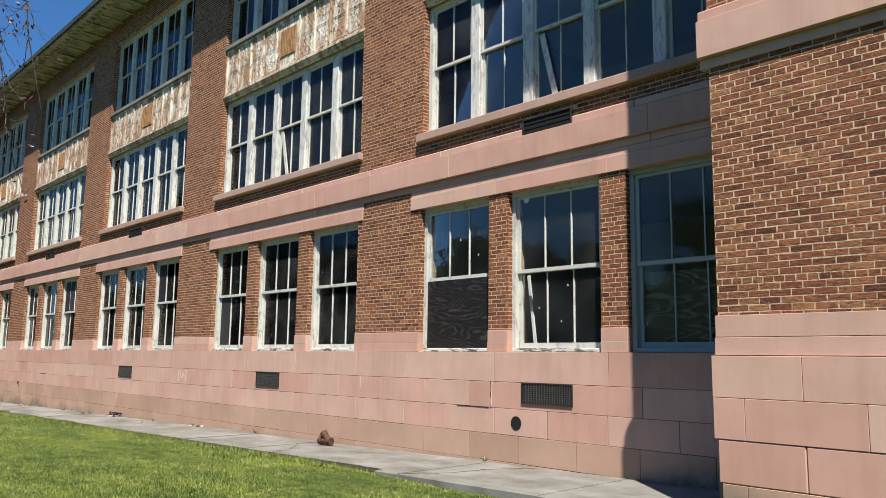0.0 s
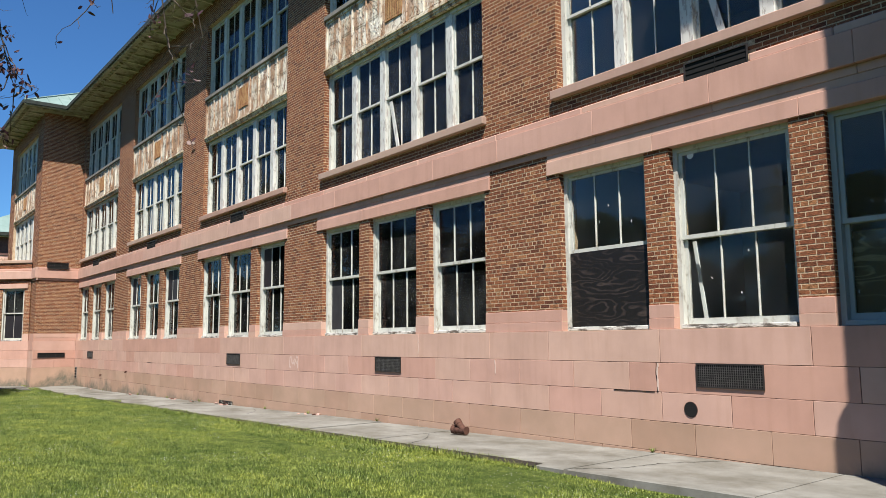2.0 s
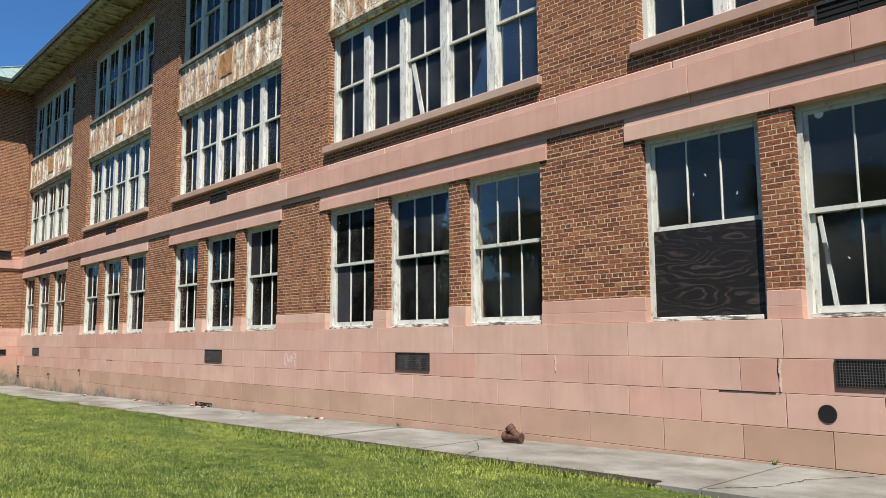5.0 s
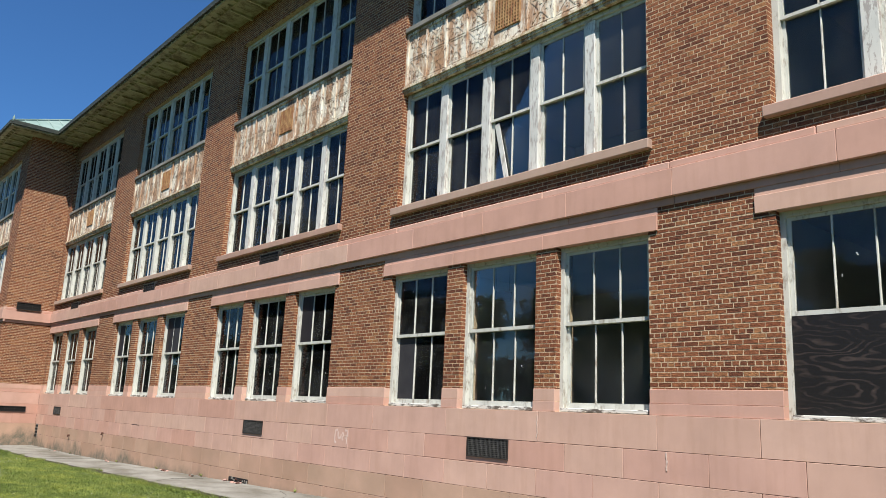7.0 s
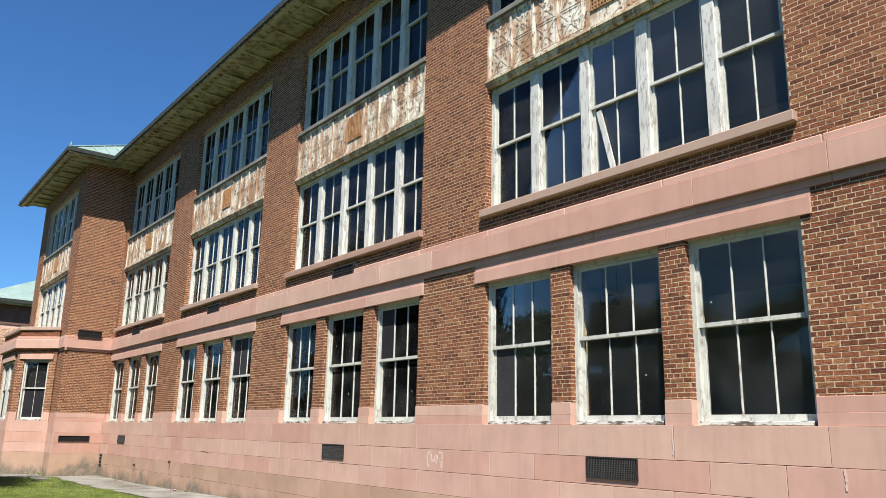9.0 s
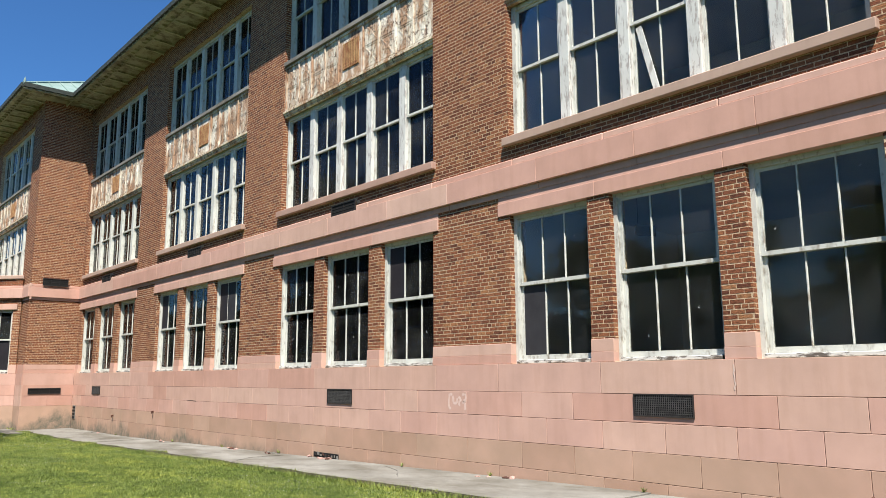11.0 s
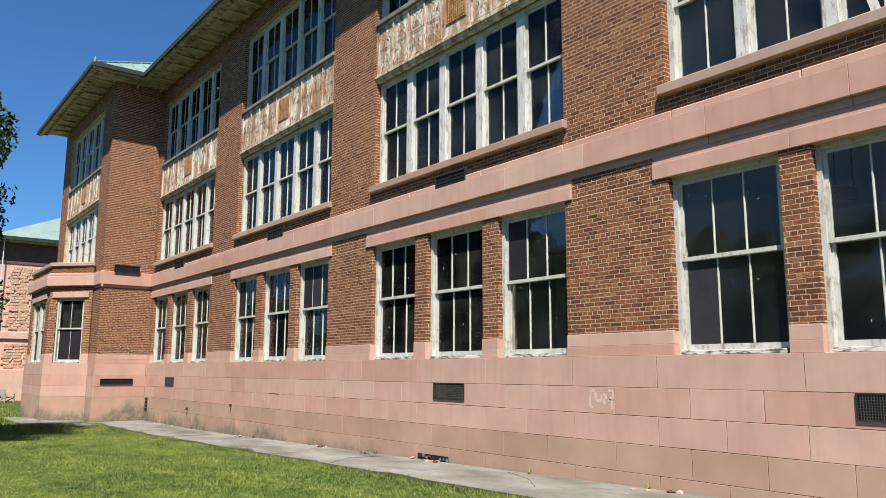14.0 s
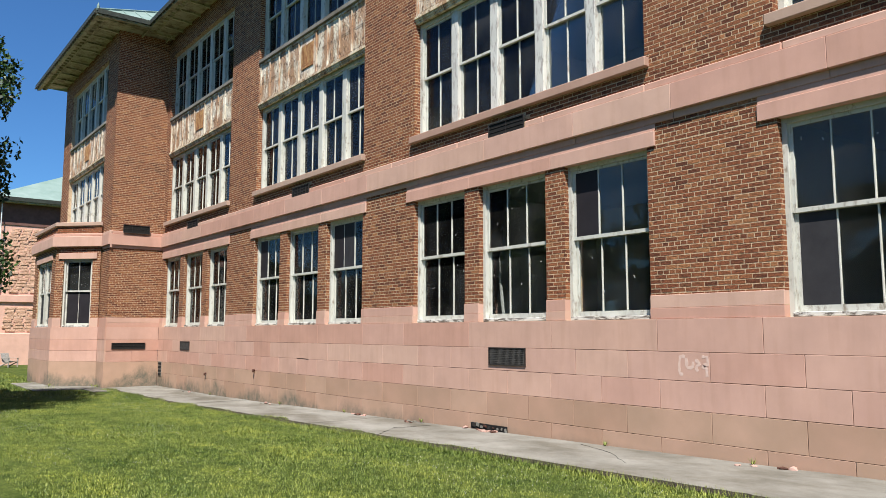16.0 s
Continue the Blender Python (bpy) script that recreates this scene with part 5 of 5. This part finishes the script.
def wall_box(y):
    t = thing("wall_louvre", pose(-0.06, y, -0.1), "small dark slotted outlet in the stone base near the corner", "vent")
    part("backing", boxes((-0.004, 0.01, -0.19, 0.19, 0, 0.55)), CONCRETE, t)
    # slots are raised black boxes, their shaded depth put into the colour
    for k in range(4):
        part("slot", boxes((-0.02, -0.0045, -0.15, 0.15, 0.03 + k * 0.135, 0.11 + k * 0.135)), DEPTH_BLACK, t)
    return t


wall_box(28.25)
for y, z in ((23.4, 0.2), (19.5, 0.46)):
    t = thing("pipe_stub", pose(-0.06, y, z), "short dark pipe stub in the stone base", "pipe")
    bm = bmesh.new()
    tube(bm, [(0.0, 0, 0), (-0.05, 0, 0.0), (-0.055, 0, -0.07)], [0.035, 0.035, 0.028], 8)
    part("stub", bm, CAST, t)


def debris():
    rnd = random.Random(14)
    for y0, n in ((9.1, 14), (10.9, 7), (13.4, 5), (3.3, 4), (18.0, 4), (24.6, 4)):
        for _ in range(n):
            y = y0 + rnd.uniform(-0.5, 0.5)
            x = rnd.uniform(-0.32, -0.08)
            s = rnd.uniform(0.02, 0.06)
            bm = bmesh.new()
            bmesh.ops.create_icosphere(bm, subdivisions=1, radius=s)
            for v in bm.verts:
                v.co = Vector((v.co.x * rnd.uniform(0.7, 1.5), v.co.y * rnd.uniform(0.8, 1.9), v.co.z * rnd.uniform(0.4, 0.8)))
            ob = part("stone_chip", bm, rnd.choice((CAST, GREYPINK, CONCRETE)), None)
            ob.matrix_basis = pose(x, y, GROUND(y) + s * 0.3 + 0.01, 0, 0, rnd.uniform(0, 180))
            tagged(ob, "broken stone chip lying on the concrete walk", "rubble", "rubble along the wall's foot")
    for y in (-6.9, 0.4, 3.58, 11.05, 14.2, 6.1, 17.7, 22.9):
        bm = bmesh.new()
        for _ in range(26):
            a, h = rnd.uniform(0, 6.28), rnd.uniform(0.04, 0.12)
            c, s = math.cos(a), math.sin(a)
            bm.faces.new([bm.verts.new(p) for p in ((s * 0.008, -c * 0.008, 0), (-s * 0.008, c * 0.008, 0), (c * h * 0.7, s * h * 0.7, h))])
        ob = part("weed_tuft", bm, BLADE, None)
        ob.matrix_basis = pose(-0.10, y, GROUND(y) + 0.005)
        tagged(ob, "small green weed tuft in the joint by the wall", "weed", "weeds along the walk")
    for x, y, n in ((-2.13, -11.86, 40), (-2.20, -12.25, 30), (-2.05, -11.55, 22), (-3.5, 30.4, 30), (-2.2, 28.9, 30)):
        bm = bmesh.new()
        leaf_cloud(bm, [Vector((rnd.gauss(0, 0.07), rnd.gauss(0, 0.09), rnd.uniform(0.01, 0.16))) for _ in range(n)], 0.06, rnd, 0.8, 0.3)
        ob = part("weed", bm, BLADE, None)
        ob.matrix_basis = pose(x, y, lawn_height(x, y) + 0.01)
        tagged(ob, "leafy green weed at the foot of the stone corner", "weed", "weeds along the walk")


debris()


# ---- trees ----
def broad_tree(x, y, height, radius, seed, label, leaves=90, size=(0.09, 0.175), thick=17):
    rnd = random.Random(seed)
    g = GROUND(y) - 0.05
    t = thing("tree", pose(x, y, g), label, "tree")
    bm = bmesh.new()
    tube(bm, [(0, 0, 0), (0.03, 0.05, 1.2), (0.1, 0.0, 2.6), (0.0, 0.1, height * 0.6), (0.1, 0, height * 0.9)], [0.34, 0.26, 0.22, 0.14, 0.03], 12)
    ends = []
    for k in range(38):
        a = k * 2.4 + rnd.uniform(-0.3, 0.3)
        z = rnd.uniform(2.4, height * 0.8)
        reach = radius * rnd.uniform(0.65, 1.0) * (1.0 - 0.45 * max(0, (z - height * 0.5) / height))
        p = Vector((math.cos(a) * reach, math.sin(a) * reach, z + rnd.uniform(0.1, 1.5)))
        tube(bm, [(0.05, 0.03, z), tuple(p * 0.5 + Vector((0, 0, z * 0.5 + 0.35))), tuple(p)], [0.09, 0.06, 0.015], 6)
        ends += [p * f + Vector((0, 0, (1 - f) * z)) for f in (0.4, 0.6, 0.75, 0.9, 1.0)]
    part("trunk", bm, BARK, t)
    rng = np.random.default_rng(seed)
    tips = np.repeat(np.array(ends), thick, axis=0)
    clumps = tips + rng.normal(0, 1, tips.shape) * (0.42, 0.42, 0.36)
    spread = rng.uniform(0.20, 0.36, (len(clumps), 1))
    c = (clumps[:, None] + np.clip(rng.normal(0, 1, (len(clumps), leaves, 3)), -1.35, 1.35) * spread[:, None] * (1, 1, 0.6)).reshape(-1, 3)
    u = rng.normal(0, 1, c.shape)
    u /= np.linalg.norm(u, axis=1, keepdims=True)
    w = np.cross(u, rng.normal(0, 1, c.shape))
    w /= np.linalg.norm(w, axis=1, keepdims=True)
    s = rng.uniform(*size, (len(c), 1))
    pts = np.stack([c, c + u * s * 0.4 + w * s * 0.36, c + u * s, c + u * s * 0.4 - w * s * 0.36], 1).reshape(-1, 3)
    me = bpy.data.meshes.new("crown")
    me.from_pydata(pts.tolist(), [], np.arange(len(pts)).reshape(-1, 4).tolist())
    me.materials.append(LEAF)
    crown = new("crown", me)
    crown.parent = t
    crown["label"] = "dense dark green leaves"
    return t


broad_tree(-11.45, 22.5, 12.0, 4.9, 5, "broad dark green leafy tree standing on the lawn")


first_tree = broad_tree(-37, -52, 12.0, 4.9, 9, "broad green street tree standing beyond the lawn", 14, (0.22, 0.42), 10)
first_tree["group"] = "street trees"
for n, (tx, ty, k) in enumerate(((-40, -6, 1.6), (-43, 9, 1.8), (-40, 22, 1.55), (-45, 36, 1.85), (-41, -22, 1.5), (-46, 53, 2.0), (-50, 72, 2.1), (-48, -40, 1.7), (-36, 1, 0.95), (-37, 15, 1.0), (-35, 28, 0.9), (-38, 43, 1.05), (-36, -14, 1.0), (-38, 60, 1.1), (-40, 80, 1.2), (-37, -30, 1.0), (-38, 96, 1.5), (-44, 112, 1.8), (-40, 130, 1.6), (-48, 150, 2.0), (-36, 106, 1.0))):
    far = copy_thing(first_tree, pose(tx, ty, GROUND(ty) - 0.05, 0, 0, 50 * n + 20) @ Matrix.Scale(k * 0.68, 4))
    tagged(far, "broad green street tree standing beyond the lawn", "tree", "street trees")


def twig_tree():
    """A purple-leaved tree beside the path: its trunk stands away from the walk, twigs hang into view."""
    rnd = random.Random(21)
    x, y = -12.6, -8.5
    g = GROUND(y)
    t = thing("purple_tree", pose(x, y, g), "purple-leaved tree with thin drooping twigs over the lawn", "tree")
    bm = bmesh.new()
    tube(bm, [(0, 0, 0), (0.05, 0, 1.6), (0.3, 0.1, 3.2), (0.7, 0.2, 5.2), (0.9, 0.5, 7.0)], [0.2, 0.16, 0.13, 0.08, 0.03], 10)
    tips = [(-8.11, -9.89, 3.09), (-8.75, -8.85, 3.2), (-8.6, -7.3, 3.9), (-8.25, -10.1, 3.50), (-7.9, -9.7, 3.45), (-8.35, -9.5, 3.55), (-8.9, -9.0, 3.35), (-8.85, -8.7, 3.05)]
    leaves, buds = [], []
    for n, (tx, ty, tz) in enumerate(tips):
        tip = Vector((tx - x, ty - y, tz - g))
        start = Vector((0.4, 0.1, 3.9 + 0.15 * n))
        high = start.lerp(tip, 0.62) + Vector((0, 0, 1.1))
        near = tip + Vector((-0.18, -0.1, 0.75))
        tube(bm, [tuple(start), tuple(start.lerp(high, 0.5) + Vector((0, 0, 0.35))), tuple(high)], [0.05, 0.03, 0.011], 6)

        def shoot(p, q, r0, r1, sway):
            """One crooked twig from p to q; gives its points."""
            pts = [p.lerp(q, k / 7) + Vector((rnd.gauss(0, sway), rnd.gauss(0, sway), rnd.gauss(0, sway))) * 0.45 * (k > 0) - Vector((0, 0, 0.06 * (q - p).length * math.sin(k / 7 * math.pi))) for k in range(8)]
            tube(bm, [tuple(v) for v in pts], [r0 + (r1 - r0) * k / 7 for k in range(8)], 5)
            return pts

        way = shoot(high, near, 0.011, 0.007, 0.02)[:-1] + shoot(near, tip, 0.006, 0.0025, 0.012)
        for k in range(15):
            base = way[rnd.randrange(2, len(way))]
            end = base + Vector((rnd.gauss(0.02, 0.11), rnd.gauss(0, 0.15), rnd.uniform(-0.36, 0.06)))
            fine = shoot(base, end, 0.0040, 0.0014, 0.012)
            for p in fine[4::3]:
                shoot(p, p + Vector((rnd.gauss(0, 0.06), rnd.gauss(0, 0.06), rnd.uniform(-0.10, 0.05))), 0.0022, 0.001, 0.006)
            leaves += [rnd.choice(fine[2:]) + Vector((rnd.gauss(0, 0.02), rnd.gauss(0, 0.02), rnd.gauss(0, 0.02))) for _ in range(15 if n in (1, 2, 6, 7) else 3)]
            buds += [fine[-1]] if k % 2 else []
    for n in range(10):
        a = n * 0.7 + 1.9
        tip = Vector((math.cos(a) * 2.6 - 1.5, math.sin(a) * 2.6, rnd.uniform(5.0, 7.5)))
        tube(bm, [(0.5, 0.2, 4.0 + 0.25 * n), tuple(tip * 0.6 + Vector((0, 0, 2.2))), tuple(tip)], [0.05, 0.03, 0.006], 5)
        leaves += [tip + Vector((rnd.gauss(0, 0.5), rnd.gauss(0, 0.5), rnd.gauss(0, 0.4))) for _ in range(40)]
    part("trunk", bm, BARK, t)
    bm = bmesh.new()
    leaf_cloud(bm, leaves, 0.042, rnd, 0.8, 0.2)
    part("leaves", bm, PURPLE, t, "small dark purple leaves")
    bm = bmesh.new()
    leaf_cloud(bm, buds * 2, 0.026, rnd, 0.8, 0.45)
    part("blossom", bm, BLOSSOM, t, "withered pale pinkish blossom")
    return t


twig_tree()


# ---- the far building ----
def far_building():
    b = thing("stone_building", pose(0, 0, 0), "far pink stone building with rock-faced quoins and green roof", "building")
    x0, x1, y0 = -2.6, 14.0, 54.0
    g = GROUND(60) - 0.05
    part("wall", boxes((x0, x1, y0, y0 + 16, g, 9.9)), BACKSTONE, b)
    part("wing_wall", boxes((-9.0, x0 - 0.002, y0 + 5, y0 + 16, g, 9.2)), BACKSTONE, b)
    part("base", bevelled(boxes((x0 - 0.15, x1, y0 - 0.15, y0 - 0.002, g, 1.5)), 0.03), BACKSTONE, b)
    part("string_course", bevelled(boxes((x0 - 0.10, x1, y0 - 0.12, y0 - 0.002, 3.5, 3.95)), 0.02), BACKSTONE, b)
    part("frieze", boxes((x0 - 0.02, x1, y0 - 0.05, y0 - 0.002, 8.5, 9.9)), plain_frieze, b, "dark brown brick frieze")
    rnd = random.Random(6)
    for za, zb in ((1.6, 3.4), (4.1, 8.4)):
        rows = int((zb - za) / 0.2)
        for i in range(rows):
            off = rnd.uniform(0, 0.4)
            for k in range(7):
                a = x0 + 0.55 + off + k * 0.62
                bm = boxes((a, a + rnd.uniform(0.5, 0.6), y0 - rnd.uniform(0.02, 0.07), y0 - 0.002, za + i * 0.2 + 0.008, za + (i + 1) * 0.2 - 0.008))
                part("rock_faced_stone", bevelled(bm, 0.02), ROUGHSTONE, b)
            for k in range(4):
                a = x0 - 5.6 + off + k * 0.62
                bm = boxes((a, a + rnd.uniform(0.5, 0.6), y0 + 5 - rnd.uniform(0.02, 0.07), y0 + 4.998, za + i * 0.2 + 0.008, za + (i + 1) * 0.2 - 0.008))
                part("rock_faced_stone", bevelled(bm, 0.02), ROUGHSTONE, b)
    bm = bmesh.new()
    e = 0.6
    part("soffit", boxes((x0 - e, x1, y0 - e, y0 + 16, 9.91, 10.05)), SOFFIT, b)
    part("gutter", boxes((x0 - e - 0.1, x1, y0 - e - 0.1, y0 - e, 10.0, 10.25), (x0 - e - 0.1, x0 - e, y0 - e, y0 + 16, 10.0, 10.25)), GUTTER, b)
    v = [bm.verts.new(p) for p in ((x0 - e, y0 - e, 10.2), (x1, y0 - e, 10.2), (x1, y0 + 8, 14.6), (x0 + 8, y0 + 8, 14.6), (x0 - e, y0 + 17, 10.2), (x1, y0 + 17, 10.2))]
    bm.faces.new((v[0], v[1], v[2], v[3]))
    bm.faces.new((v[0], v[3], v[4]))
    bm.faces.new((v[3], v[2], v[5], v[4]))
    part("roof", bm, COPPER, b, "green copper hipped roof")
    bm = bmesh.new()
    tube(bm, [(x0 + 0.1, y0 - 0.2, g), (x0 + 0.1, y0 - 0.2, 3.4), (x0 + 0.25, y0 - 0.3, 4.1), (x0 + 0.25, y0 - 0.3, 9.9)], [0.034] * 4, 8)
    part("downpipe", bm, WHITESTRIP, b, "white painted downpipe")
    bm = bmesh.new()
    tube(bm, [(-6.4, y0 + 4.8, g), (-6.4, y0 + 4.8, 9.0)], [0.034] * 2, 8)
    part("downpipe", bm, WHITESTRIP, b, "white painted downpipe")
    return b


plain_frieze = plain("far_brown_brick", (0.12, 0.06, 0.05), (0.19, 0.10, 0.08), 3, 0.9)
far_building()


def garden_chair(x, y, turn):
    """A low slatted lawn chair with a sloping back."""
    c = thing("garden_chair", pose(x, y, GROUND(y) - 0.02, 0, 0, turn), "weathered pale wooden lawn chair on the far lawn", "chair", "lawn chairs")
    for k in range(5):
        part("seat_slat", bevelled(boxes((-0.27, 0.27, -0.28 + k * 0.11, -0.19 + k * 0.11, 0.36 - k * 0.022, 0.385 - k * 0.022)), 0.006), PALEWOOD, c)
    for k in range(5):
        bm = boxes((-0.27 + k * 0.11, -0.17 + k * 0.11, 0.0, 0.025, 0, 0.62))
        bmesh.ops.rotate(bm, verts=bm.verts, cent=(0, 0, 0), matrix=Matrix.Rotation(radians(-24), 3, "X"))
        bmesh.ops.translate(bm, verts=bm.verts, vec=(0, 0.25, 0.27))
        part("back_slat", bevelled(bm, 0.006), PALEWOOD, c)
    for sx in (-0.31, 0.31):
        part("front_leg", bevelled(boxes((sx - 0.02, sx + 0.02, -0.30, -0.22, 0.0, 0.53)), 0.006), PALEWOOD, c)
        bm = bmesh.new()
        tube(bm, [(sx, -0.26, 0.33), (sx, 0.5, 0.03)], [0.035, 0.035], 6)
        part("back_leg", bm, PALEWOOD, c)
        part("armrest", bevelled(boxes((sx - 0.055, sx + 0.055, -0.33, 0.36, 0.532, 0.556)), 0.006), PALEWOOD, c)
    return c


garden_chair(-1.85, 50.5, 30)

# ---- single bricks nearest the path ----
for items, parent in LATE_BRICKS:
    shared = {}
    for n, (x0, x1, y0, y1, z0, z1) in enumerate(items):
        key = (round(y1 - y0, 2), round(z1 - z0, 3), n % 5)
        if key not in shared:
            me = brick_mesh([(0, 0.03, 0, key[0], 0, z1 - z0)], "brick", n)
            me.materials.clear()
            me.materials.append(BRICK_ONE)
            shared[key] = me
        ob = new("brick", shared[key])
        ob.parent = parent
        ob.location = (x0, y0, z0)
